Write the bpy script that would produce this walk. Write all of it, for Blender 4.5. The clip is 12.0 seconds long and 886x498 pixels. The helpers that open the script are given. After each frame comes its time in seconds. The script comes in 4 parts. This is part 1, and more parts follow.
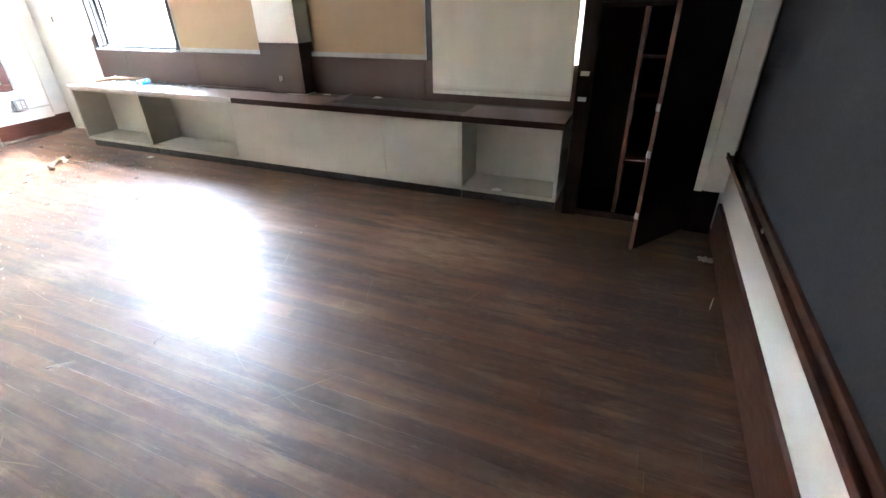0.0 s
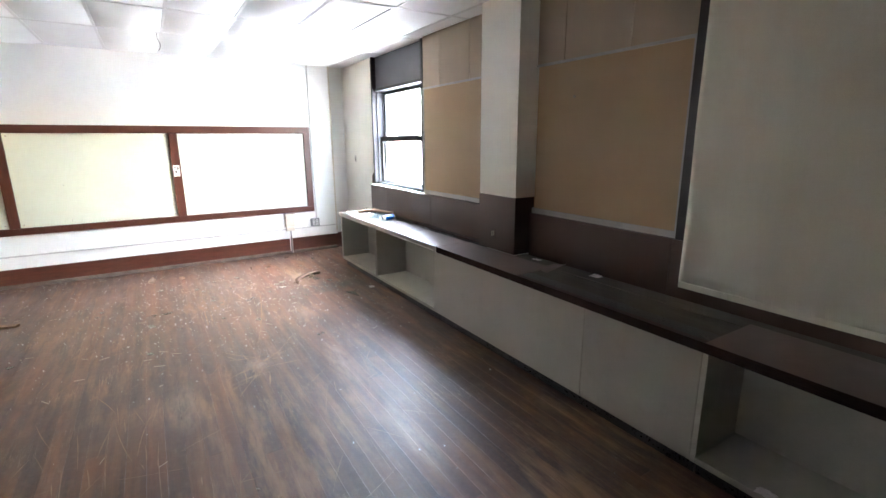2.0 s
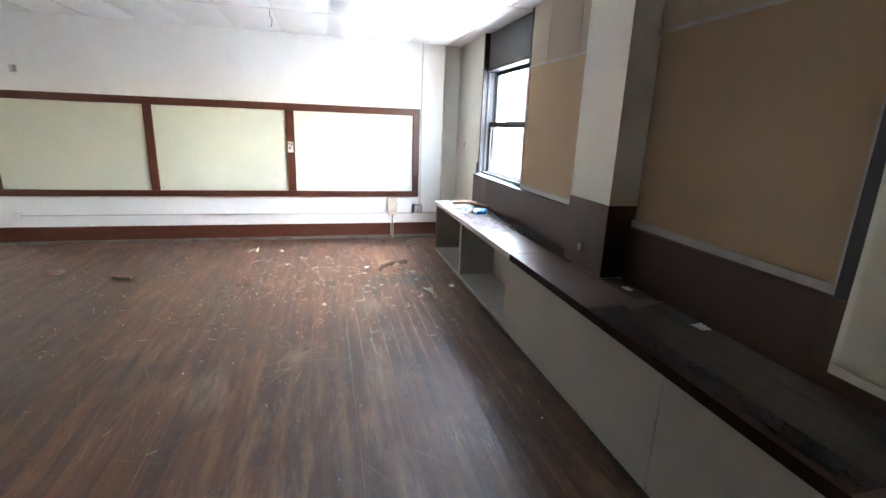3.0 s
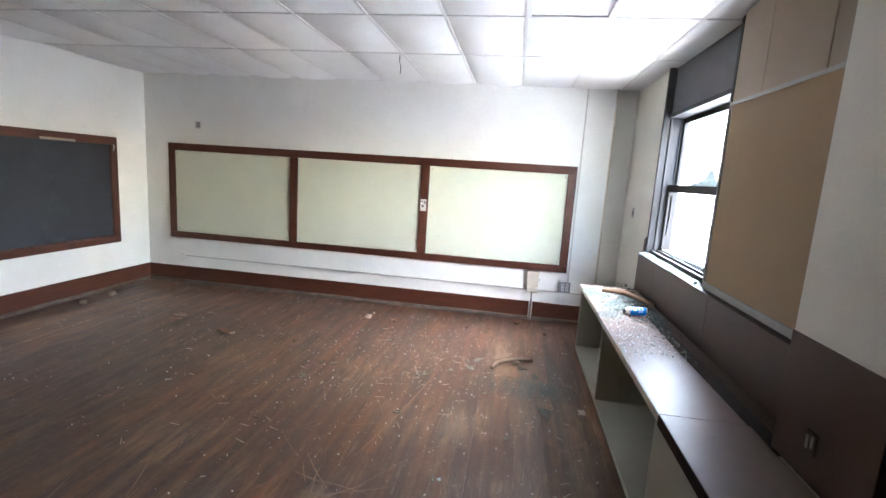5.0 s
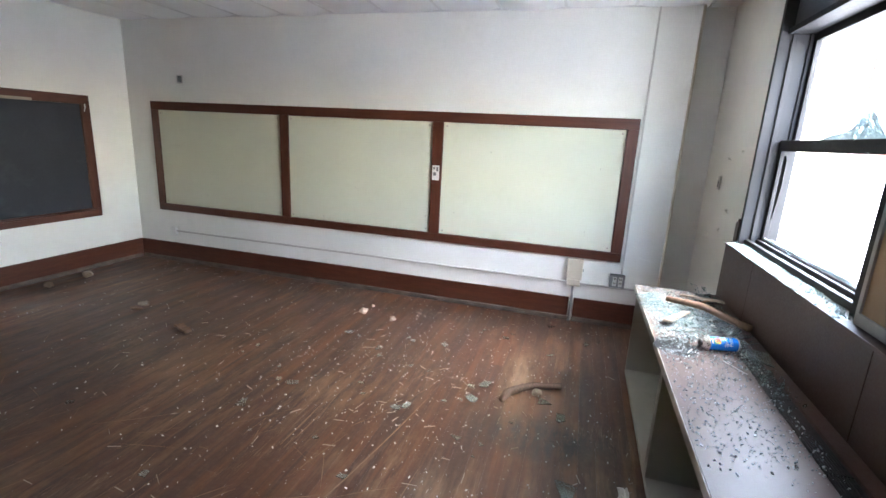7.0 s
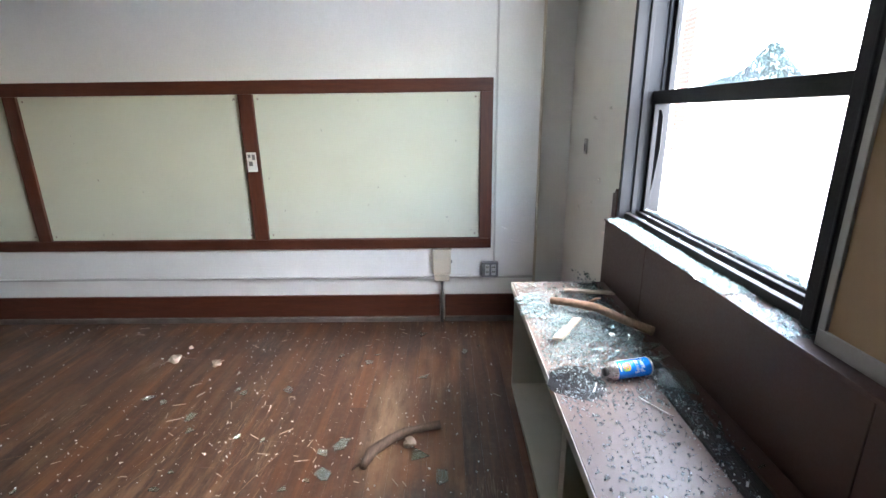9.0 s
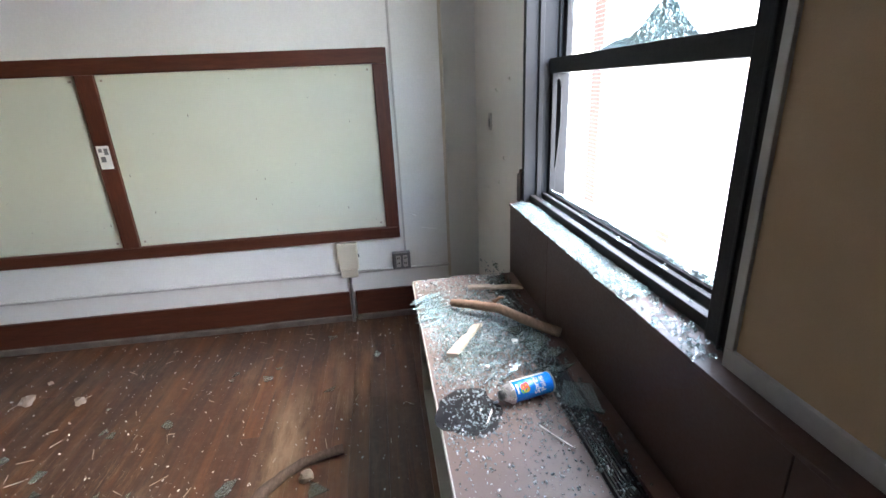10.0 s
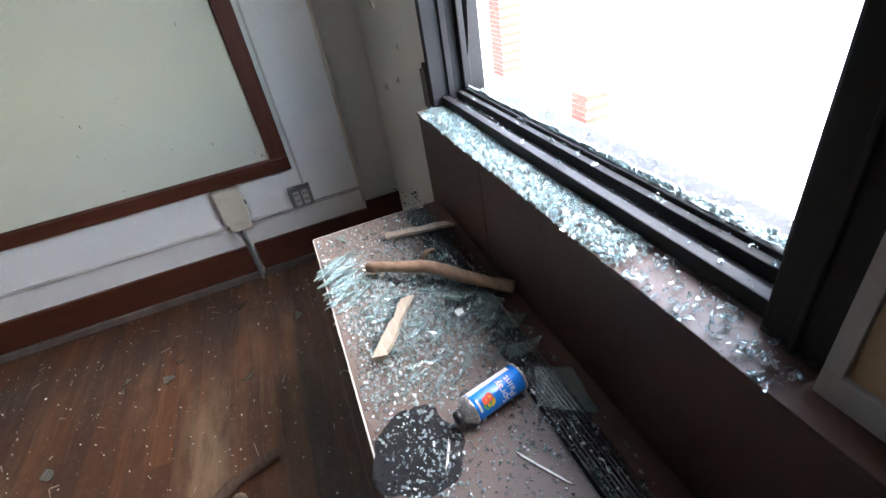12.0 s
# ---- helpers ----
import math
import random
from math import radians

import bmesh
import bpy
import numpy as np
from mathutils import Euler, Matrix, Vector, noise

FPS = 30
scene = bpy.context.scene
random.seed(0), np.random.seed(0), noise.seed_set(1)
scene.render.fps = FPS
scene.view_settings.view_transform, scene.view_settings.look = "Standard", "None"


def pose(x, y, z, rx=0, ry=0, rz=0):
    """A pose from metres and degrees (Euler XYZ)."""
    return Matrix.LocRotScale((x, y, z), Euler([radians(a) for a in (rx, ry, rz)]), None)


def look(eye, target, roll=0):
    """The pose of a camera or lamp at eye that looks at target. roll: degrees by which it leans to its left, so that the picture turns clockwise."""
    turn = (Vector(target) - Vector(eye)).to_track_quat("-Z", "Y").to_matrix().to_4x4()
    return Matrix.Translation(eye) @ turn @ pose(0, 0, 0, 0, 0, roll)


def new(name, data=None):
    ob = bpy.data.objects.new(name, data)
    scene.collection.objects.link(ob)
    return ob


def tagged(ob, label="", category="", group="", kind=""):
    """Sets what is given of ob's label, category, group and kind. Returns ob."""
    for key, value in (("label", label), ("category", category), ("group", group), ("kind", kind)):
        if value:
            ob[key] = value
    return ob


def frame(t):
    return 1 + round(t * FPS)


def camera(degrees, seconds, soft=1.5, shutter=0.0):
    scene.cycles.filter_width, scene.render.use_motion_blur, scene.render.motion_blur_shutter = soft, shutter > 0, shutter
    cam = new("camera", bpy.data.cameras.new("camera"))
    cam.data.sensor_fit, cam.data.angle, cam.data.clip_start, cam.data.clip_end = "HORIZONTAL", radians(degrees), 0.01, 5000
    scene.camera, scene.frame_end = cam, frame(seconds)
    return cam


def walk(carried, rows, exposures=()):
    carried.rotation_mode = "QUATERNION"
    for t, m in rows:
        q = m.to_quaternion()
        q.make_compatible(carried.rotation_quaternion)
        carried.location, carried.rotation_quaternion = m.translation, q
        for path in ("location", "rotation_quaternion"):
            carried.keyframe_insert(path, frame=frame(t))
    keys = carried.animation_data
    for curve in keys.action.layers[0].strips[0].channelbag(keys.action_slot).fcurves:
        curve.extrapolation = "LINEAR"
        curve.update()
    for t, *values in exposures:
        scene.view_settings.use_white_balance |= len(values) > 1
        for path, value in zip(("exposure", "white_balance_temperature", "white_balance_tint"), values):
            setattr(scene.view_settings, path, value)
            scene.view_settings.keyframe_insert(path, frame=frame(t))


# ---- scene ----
cam = camera(87.5, 12.0)
SKY = 0.15
PATH = [
    (0, (0.105, -0.009, 1.453), (-0.587, 1.601, 0.489), -1.1),
    (0.5, (0.029, 0.331, 1.453), (-0.859, 1.888, 0.564), -1.9),
    (1, (-0.1, 0.679, 1.493), (-1.247, 2.142, 0.756), -2.9),
    (1.5, (-0.09, 1.041, 1.503), (-1.515, 2.322, 0.931), -2.4),
    (2, (-0.17, 1.309, 1.514), (-1.823, 2.339, 1.059), -0.4),
    (2.5, (-0.347, 1.624, 1.518), (-2.133, 2.384, 1.036), 1.4),
    (3, (-0.463, 1.999, 1.503), (-2.336, 2.48, 0.991), 2.2),
    (3.5, (-0.661, 2.205, 1.507), (-2.608, 2.335, 1.069), 4.6),
    (5.5, (-1.838, 2.721, 1.542), (-3.774, 2.338, 1.214), 3.1),
    (6, (-2.123, 2.815, 1.528), (-4.02, 2.303, 1.155), 3.1),
    (6.5, (-2.404, 2.809, 1.511), (-4.264, 2.228, 1.058), 2.8),
    (8.5, (-3.31, 2.894, 1.482), (-5.229, 2.721, 0.946), 0.8),
    (9, (-3.461, 2.894, 1.485), (-5.381, 2.876, 0.924), -0.7),
    (9.5, (-3.619, 3.039, 1.494), (-5.525, 3.168, 0.902), -1.5),
    (10, (-3.742, 3.123, 1.493), (-5.612, 3.355, 0.822), -2.7),
    (10.5, (-3.874, 3.077, 1.473), (-5.666, 3.431, 0.66), -4.2),
    (11, (-4.021, 3.09, 1.45), (-5.694, 3.551, 0.456), -6.2),
    (11.5, (-4.161, 3.22, 1.457), (-5.778, 3.668, 0.368), -9.1),
    (12, (-4.213, 3.271, 1.463), (-5.81, 3.707, 0.34), -10.5),
]
TRUE_SIZE = 1.1
EXPOSURES = [(t, stops, 6500, 10) for t, stops in ((0.0, 7.95), (0.5, 7.65), (1.0, 7.4), (1.5, 7.0), (2.5, 6.35), (3.5, 6.15), (5.5, 5.65), (6.5, 5.42), (8.5, 5.26), (9.5, 4.93), (10.5, 4.62), (11.0, 4.48), (11.5, 4.42), (12.0, 4.24))]
walk(cam, [(t, look(TRUE_SIZE * Vector(eye), TRUE_SIZE * Vector(target), roll)) for t, eye, target, roll in PATH], EXPOSURES)

# ---- light ----
world = bpy.data.worlds.new("overcast")
scene.world = world
world.use_nodes = True
sky = world.node_tree.nodes.new("ShaderNodeTexSky")
sky.sky_type, sky.sun_disc = "NISHITA", False
sky.sun_elevation, sky.sun_rotation = radians(50), radians(15)
sky.dust_density, sky.air_density = 1.5, 1.0
world.node_tree.links.new(sky.outputs[0], world.node_tree.nodes["Background"].inputs[0])
world.node_tree.nodes["Background"].inputs[1].default_value = SKY
sun = new("sun", bpy.data.lights.new("sun", "SUN"))
sun.data.energy, sun.data.angle, sun.data.color = 1.1, radians(125), (1, 0.98, 0.95)
sun.matrix_world = look((0, 0, 0), (0.1, -0.56, -0.83))


# ---- materials ----
def nodes_of(name):
    m = bpy.data.materials.new(name)
    m.use_nodes = True
    t = m.node_tree
    return m, t, t.nodes["Principled BSDF"]


def position(t, scale=(1, 1, 1)):
    g = t.nodes.new("ShaderNodeNewGeometry")
    mp = t.nodes.new("ShaderNodeMapping")
    mp.inputs["Scale"].default_value = scale
    t.links.new(g.outputs["Position"], mp.inputs["Vector"])
    return mp.outputs[0]


def noise_of(t, vec, scale, detail=4, rough=0.55):
    n = t.nodes.new("ShaderNodeTexNoise")
    n.inputs["Scale"].default_value = scale
    n.inputs["Detail"].default_value = detail
    n.inputs["Roughness"].default_value = rough
    t.links.new(vec, n.inputs["Vector"])
    return n.outputs["Fac"]


def ramp(t, fac, stops):
    r = t.nodes.new("ShaderNodeValToRGB")
    r.color_ramp.elements[0].position, r.color_ramp.elements[1].position = stops[0][0], stops[-1][0]
    r.color_ramp.elements[0].color, r.color_ramp.elements[1].color = stops[0][1], stops[-1][1]
    for p, c in stops[1:-1]:
        r.color_ramp.elements.new(p).color = c
    t.links.new(fac, r.inputs[0])
    return r.outputs[0]


def c4(c, k=1.0):
    return (min(1, c[0] * k), min(1, c[1] * k), min(1, c[2] * k), 1)


def g4(v):
    return (v, v, v, 1)


def mixed(t, fac, a, b, kind="MIX"):
    n = t.nodes.new("ShaderNodeMix")
    n.data_type, n.blend_type = "RGBA", kind
    for sock, v in ((n.inputs[0], fac), (n.inputs[6], a), (n.inputs[7], b)):
        if isinstance(v, (int, float)):
            sock.default_value = v
        elif isinstance(v, tuple):
            sock.default_value = v
        else:
            t.links.new(v, sock)
    return n.outputs[2]


def bumped(t, p, height, strength=0.2, dist=0.01):
    b = t.nodes.new("ShaderNodeBump")
    b.inputs["Strength"].default_value, b.inputs["Distance"].default_value = strength, dist
    t.links.new(height, b.inputs["Height"])
    t.links.new(b.outputs[0], p.inputs["Normal"])


def surface(name, col, rough=0.6, var=0.12, scale=3.0, fine=60.0, stretch=(1, 1, 1), bump=0.15, metal=0.0, dirt=0.0, dirt_col=(0.1, 0.08, 0.06)):
    """A paint, fabric or plain material with broad and fine variation."""
    m, t, p = nodes_of(name)
    vec = position(t, stretch)
    broad, grain = noise_of(t, vec, scale), noise_of(t, vec, fine, 3)
    base = ramp(t, broad, [(0.3, c4(col, 1 - var)), (0.7, c4(col, 1 + var))])
    base = mixed(t, 0.5 * var + 0.1, base, ramp(t, grain, [(0.3, c4(col, 0.75)), (0.7, c4(col, 1.2))]))
    if dirt:
        spots = ramp(t, noise_of(t, vec, scale * 2.3, 8, 0.7), [(0.55, g4(0)), (0.75, g4(dirt))])
        base = mixed(t, spots, base, c4(dirt_col))
    t.links.new(base, p.inputs["Base Color"])
    t.links.new(ramp(t, grain, [(0.2, g4(max(0.03, rough - 0.08))), (0.8, g4(min(1, rough + 0.1)))]), p.inputs["Roughness"])
    p.inputs["Metallic"].default_value = metal
    if bump:
        bumped(t, p, grain, bump, 0.004)
    return m


def wood(name, col, rough=0.35, axis="x", var=0.35, scale=1.0):
    s = {"x": (1.2, 14, 14), "y": (14, 1.2, 14), "z": (14, 14, 1.2)}[axis]
    m, t, p = nodes_of(name)
    vec = position(t, s)
    n, f = noise_of(t, vec, 2.2 * scale, 6, 0.65), noise_of(t, vec, 12 * scale, 4)
    base = ramp(t, n, [(0.25, c4(col, 1 - var)), (0.55, c4(col)), (0.8, c4(col, 1 + var))])
    base = mixed(t, ramp(t, f, [(0.45, g4(0)), (0.7, g4(0.4))]), base, c4(col, 0.45))
    t.links.new(base, p.inputs["Base Color"])
    t.links.new(ramp(t, f, [(0.3, g4(rough)), (0.8, g4(min(1, rough + 0.2)))]), p.inputs["Roughness"])
    bumped(t, p, f, 0.12, 0.003)
    return m


def floor_material():
    m, t, p = nodes_of("old varnished floor")
    along, free = position(t, (0.35, 9, 9)), position(t)
    info = t.nodes.new("ShaderNodeObjectInfo")
    streak = noise_of(t, along, 1.4, 7, 0.62)
    grain = noise_of(t, position(t, (2, 60, 60)), 3.0, 4)
    patch = noise_of(t, free, 0.9, 6, 0.6)
    base = ramp(t, streak, [(0.3, (0.017, 0.0085, 0.006, 1)), (0.48, (0.066, 0.0225, 0.0092, 1)), (0.66, (0.18, 0.069, 0.024, 1))])
    base = mixed(t, 0.38, base, ramp(t, info.outputs["Random"], [(0.0, (0.03, 0.013, 0.009, 1)), (0.55, (0.09, 0.033, 0.014, 1)), (1.0, (0.225, 0.083, 0.028, 1))]))
    base = mixed(t, ramp(t, grain, [(0.5, g4(0)), (0.75, g4(0.45))]), base, (0.02, 0.009, 0.006, 1))
    # bare worn wood where the varnish has gone
    bare = mixed(t, 1.0, ramp(t, patch, [(0.42, g4(0)), (0.6, g4(1))]), ramp(t, noise_of(t, position(t, (0.8, 5, 5)), 2.0, 7, 0.7), [(0.47, g4(0)), (0.64, g4(1))]), "MULTIPLY")
    base = mixed(t, bare, base, (0.27, 0.155, 0.088, 1))
    # dried black marks
    black = ramp(t, noise_of(t, position(t, (0.8, 1.6, 1)), 0.75, 7, 0.62), [(0.56, g4(0)), (0.72, g4(0.75))])
    base = mixed(t, black, base, (0.018, 0.014, 0.012, 1))
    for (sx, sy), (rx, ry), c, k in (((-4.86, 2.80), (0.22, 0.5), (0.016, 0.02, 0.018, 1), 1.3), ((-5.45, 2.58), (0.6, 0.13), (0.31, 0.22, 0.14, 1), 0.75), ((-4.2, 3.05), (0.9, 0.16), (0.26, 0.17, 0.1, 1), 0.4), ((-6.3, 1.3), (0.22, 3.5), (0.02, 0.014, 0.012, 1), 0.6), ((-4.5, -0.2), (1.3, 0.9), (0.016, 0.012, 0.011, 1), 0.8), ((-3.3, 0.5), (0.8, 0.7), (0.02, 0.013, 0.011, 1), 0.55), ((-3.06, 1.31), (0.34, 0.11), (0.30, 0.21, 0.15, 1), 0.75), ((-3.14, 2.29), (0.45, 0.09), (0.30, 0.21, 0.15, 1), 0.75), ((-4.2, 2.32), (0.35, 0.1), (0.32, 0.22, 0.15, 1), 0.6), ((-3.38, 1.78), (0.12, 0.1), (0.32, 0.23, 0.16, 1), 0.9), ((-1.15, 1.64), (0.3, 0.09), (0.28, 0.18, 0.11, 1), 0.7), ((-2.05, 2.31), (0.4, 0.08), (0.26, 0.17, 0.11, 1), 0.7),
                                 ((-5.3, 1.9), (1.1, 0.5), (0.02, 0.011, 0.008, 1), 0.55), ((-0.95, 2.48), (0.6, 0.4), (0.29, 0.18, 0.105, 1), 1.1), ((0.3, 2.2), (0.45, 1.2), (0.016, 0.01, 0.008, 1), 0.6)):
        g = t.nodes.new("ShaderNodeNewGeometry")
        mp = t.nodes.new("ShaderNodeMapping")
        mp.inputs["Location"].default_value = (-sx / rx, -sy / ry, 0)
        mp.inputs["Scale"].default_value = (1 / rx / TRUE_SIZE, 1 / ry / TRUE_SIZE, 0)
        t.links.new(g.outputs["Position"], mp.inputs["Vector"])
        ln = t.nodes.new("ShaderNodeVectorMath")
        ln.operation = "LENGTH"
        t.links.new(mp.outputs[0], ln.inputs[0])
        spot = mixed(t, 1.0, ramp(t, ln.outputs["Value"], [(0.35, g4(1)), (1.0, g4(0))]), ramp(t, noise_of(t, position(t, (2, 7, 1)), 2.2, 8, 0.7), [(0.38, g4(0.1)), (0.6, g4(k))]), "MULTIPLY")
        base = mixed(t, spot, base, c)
    # fine dust and crossing scratches
    dust = ramp(t, noise_of(t, free, 26, 8, 0.75), [(0.48, g4(0)), (0.72, g4(0.2))])
    base = mixed(t, dust, base, (0.27, 0.2, 0.14, 1))
    for rot, k in ((0.5, 0.5), (-0.9, 0.4), (0.15, 0.45)):
        g = t.nodes.new("ShaderNodeNewGeometry")
        mp = t.nodes.new("ShaderNodeMapping")
        mp.inputs["Rotation"].default_value = (0, 0, rot)
        mp.inputs["Scale"].default_value = (0.9, 16, 1)
        t.links.new(g.outputs["Position"], mp.inputs["Vector"])
        line = ramp(t, noise_of(t, mp.outputs[0], 2.0, 2, 0.4), [(0.492, g4(0)), (0.5, g4(k)), (0.508, g4(0))])
        line = mixed(t, 1.0, line, ramp(t, noise_of(t, free, 2.1, 3), [(0.55, g4(0)), (0.62, g4(1))]), "MULTIPLY")
        base = mixed(t, line, base, (0.36, 0.26, 0.18, 1))
    t.links.new(base, p.inputs["Base Color"])
    r = ramp(t, noise_of(t, position(t, (1, 4, 4)), 2.5, 8, 0.7), [(0.3, g4(0.33)), (0.7, g4(0.58))])
    r = mixed(t, bare, r, g4(0.6))
    t.links.new(r, p.inputs["Roughness"])
    p.inputs["Coat Weight"].default_value, p.inputs["Coat Roughness"].default_value = 0.45, 0.45
    bumped(t, p, noise_of(t, position(t, (1.5, 10, 10)), 4.0, 6), 0.06, 0.004)
    return m


def glass_material(name, tint, rough=0.03, mix=0.75):
    m, t, p = nodes_of(name)
    p.inputs["Base Color"].default_value = c4(tint)
    p.inputs["Roughness"].default_value = rough
    p.inputs["Transmission Weight"].default_value = mix
    p.inputs["IOR"].default_value = 1.5
    return m


def pane_material():
    m = bpy.data.materials.new("window glass")
    m.use_nodes = True
    t = m.node_tree
    t.nodes.clear()
    out, mx, tr, gl = (t.nodes.new(n) for n in ("ShaderNodeOutputMaterial", "ShaderNodeMixShader", "ShaderNodeBsdfTransparent", "ShaderNodeBsdfGlossy"))
    gl.inputs["Roughness"].default_value = 0.02
    mx.inputs[0].default_value = 0.06
    t.links.new(tr.outputs[0], mx.inputs[1])
    t.links.new(gl.outputs[0], mx.inputs[2])
    t.links.new(mx.outputs[0], out.inputs[0])
    return m


def blind_material():
    m, t, p = nodes_of("shade cloth")
    n = noise_of(t, position(t, (3, 1, 0.7)), 1.2, 5)
    f = noise_of(t, position(t, (1, 1, 1)), 260, 2)
    t.links.new(mixed(t, 0.15, ramp(t, n, [(0.3, (0.60, 0.575, 0.455, 1)), (0.7, (0.71, 0.68, 0.56, 1))]), ramp(t, f, [(0.3, g4(0.4)), (0.7, g4(0.75))])), p.inputs["Base Color"])
    p.inputs["Roughness"].default_value = 0.85
    tl = t.nodes.new("ShaderNodeBsdfTranslucent")
    tl.inputs[0].default_value = (0.6, 0.55, 0.45, 1)
    mx = t.nodes.new("ShaderNodeMixShader")
    mx.inputs[0].default_value = 0.01
    t.links.new(p.outputs[0], mx.inputs[1])
    t.links.new(tl.outputs[0], mx.inputs[2])
    t.links.new(mx.outputs[0], t.nodes["Material Output"].inputs[0])
    bumped(t, p, f, 0.1, 0.002)
    return m


M_FLOOR = floor_material()
M_WALL = surface("old white wall paint", (0.79, 0.785, 0.74), 0.6, 0.05, 1.2, 90, bump=0.12, dirt=0.12, dirt_col=(0.5, 0.48, 0.43))
M_WALL_CREAM = surface("yellowed wall paint", (0.76, 0.74, 0.67), 0.55, 0.06, 1.5, 90, bump=0.15, dirt=0.15, dirt_col=(0.45, 0.42, 0.34))
M_TILE = surface("ceiling board", (0.82, 0.825, 0.83), 0.9, 0.04, 2, 160, bump=0.25)
M_TEE = surface("white ceiling grid", (0.7, 0.7, 0.7), 0.5, 0.05, 3, 60, bump=0.05)
M_REDWOOD = wood("red-stained wood", (0.09, 0.026, 0.013), 0.35, "y")
M_REDWOOD_Z = wood("red-stained upright wood", (0.09, 0.026, 0.013), 0.35, "z")
M_REDWOOD_X = wood("red-stained long wood", (0.09, 0.026, 0.013), 0.35, "x")
M_CLOSET = wood("shaded closet wood", (0.013, 0.005, 0.0035), 0.7, "z")
M_CLOSET_X = wood("shaded shelf wood", (0.02, 0.007, 0.0045), 0.7, "x")
M_DOORFACE = wood("shaded closet door wood", (0.011, 0.0045, 0.0035), 0.7, "z")
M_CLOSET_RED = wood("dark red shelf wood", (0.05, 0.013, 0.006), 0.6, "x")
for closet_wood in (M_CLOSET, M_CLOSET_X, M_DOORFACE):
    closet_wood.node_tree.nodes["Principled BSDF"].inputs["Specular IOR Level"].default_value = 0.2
M_BROWN = surface("brown laminate panel", (0.056, 0.026, 0.018), 0.48, 0.12, 2, 120, (1, 1, 1), 0.06, dirt=0.1, dirt_col=(0.12, 0.09, 0.07))
M_TOP = surface("brown bench laminate", (0.155, 0.112, 0.097), 0.4, 0.16, 3, 140, bump=0.08, dirt=0.3, dirt_col=(0.25, 0.2, 0.17))
M_SUB = surface("bare bench board", (0.085, 0.075, 0.06), 0.6, 0.25, 4, 90, (1, 4, 1), 0.2, dirt=0.3, dirt_col=(0.03, 0.025, 0.02))
M_CAB = surface("grey cabinet paint", (0.40, 0.385, 0.33), 0.55, 0.07, 2.5, 110, bump=0.08, dirt=0.18, dirt_col=(0.2, 0.17, 0.13))
M_CABIN = surface("cabinet inside paint", (0.42, 0.41, 0.35), 0.6, 0.08, 3, 110, bump=0.08, dirt=0.2, dirt_col=(0.18, 0.15, 0.11))
M_CORK = surface("tan tack cloth", (0.38, 0.27, 0.165), 0.9, 0.05, 1.5, 420, bump=0.4, dirt=0.05)
M_UPPER = surface("dusty tan board", (0.36, 0.29, 0.22), 0.85, 0.07, 2, 300, bump=0.3, dirt=0.12, dirt_col=(0.3, 0.22, 0.15))
M_TRIM = surface("pale metal trim", (0.52, 0.5, 0.46), 0.4, 0.08, 6, 80, bump=0.05, dirt=0.15)
M_EDGE = surface("dull aluminium edging", (0.36, 0.35, 0.335), 0.45, 0.12, 6, 80, bump=0.05, metal=0.3, dirt=0.2)
M_TACK = surface("pale green tackboard", (0.59, 0.59, 0.465), 0.7, 0.04, 1.3, 350, bump=0.15, dirt=0.05, dirt_col=(0.5, 0.5, 0.38))
M_SLATE = surface("dusty blackboard slate", (0.021, 0.024, 0.032), 0.7, 0.3, 1.6, 60, (1, 1, 1), 0.05, dirt=0.28, dirt_col=(0.085, 0.09, 0.095))
M_WINFRAME = surface("dark window metal", (0.009, 0.0085, 0.01), 0.62, 0.25, 5, 120, bump=0.06, metal=0.0, dirt=0.12, dirt_col=(0.05, 0.045, 0.042))
M_WINFRAME.node_tree.nodes["Principled BSDF"].inputs["Specular IOR Level"].default_value = 0.38
M_ALU = surface("grey aluminium", (0.5, 0.5, 0.5), 0.35, 0.1, 6, 90, bump=0.03, metal=0.7)
M_WINPANEL = surface("dark head panel", (0.035, 0.035, 0.04), 0.5, 0.2, 4, 90, bump=0.05)
M_BLIND = blind_material()
M_PANE = pane_material()
M_CRUMB = glass_material("crumbled glass", (0.80, 0.95, 0.97), 0.03, 0.94)
M_SHARD = glass_material("green shard glass", (0.76, 0.91, 0.90), 0.03, 0.93)
M_CRAZE = glass_material("crazed glass", (0.62, 0.74, 0.77), 0.35, 0.72)
M_GREENSHARD = glass_material("green splinter glass", (0.72, 0.89, 0.91), 0.03, 0.88)
M_FROST = glass_material("frosted glass crumbs", (0.74, 0.87, 0.90), 0.08, 0.62)
M_SPECK = glass_material("dusty glass specks", (0.86, 0.9, 0.9), 0.15, 0.15)
M_SCRATCH = surface("bare scratched wood", (0.28, 0.19, 0.13), 0.7, 0.25, 20, 90, bump=0.1)
M_PLASTIC = surface("aged ivory plastic", (0.62, 0.56, 0.44), 0.45, 0.05, 8, 120, bump=0.03)
M_WHITEPL = surface("white plastic", (0.75, 0.74, 0.71), 0.45, 0.04, 8, 120, bump=0.03)
M_GREY = surface("grey outlet metal", (0.2, 0.2, 0.2), 0.45, 0.15, 9, 100, bump=0.03, metal=0.3)
M_BLACK = surface("black paint", (0.012, 0.012, 0.014), 0.3, 0.3, 9, 80, bump=0.1)
M_BLUE = surface("blue can lacquer", (0.006, 0.19, 0.72), 0.22, 0.06, 12, 150, bump=0.0)
M_STEEL = surface("tin plate", (0.62, 0.62, 0.62), 0.28, 0.1, 12, 100, bump=0.02, metal=0.9)
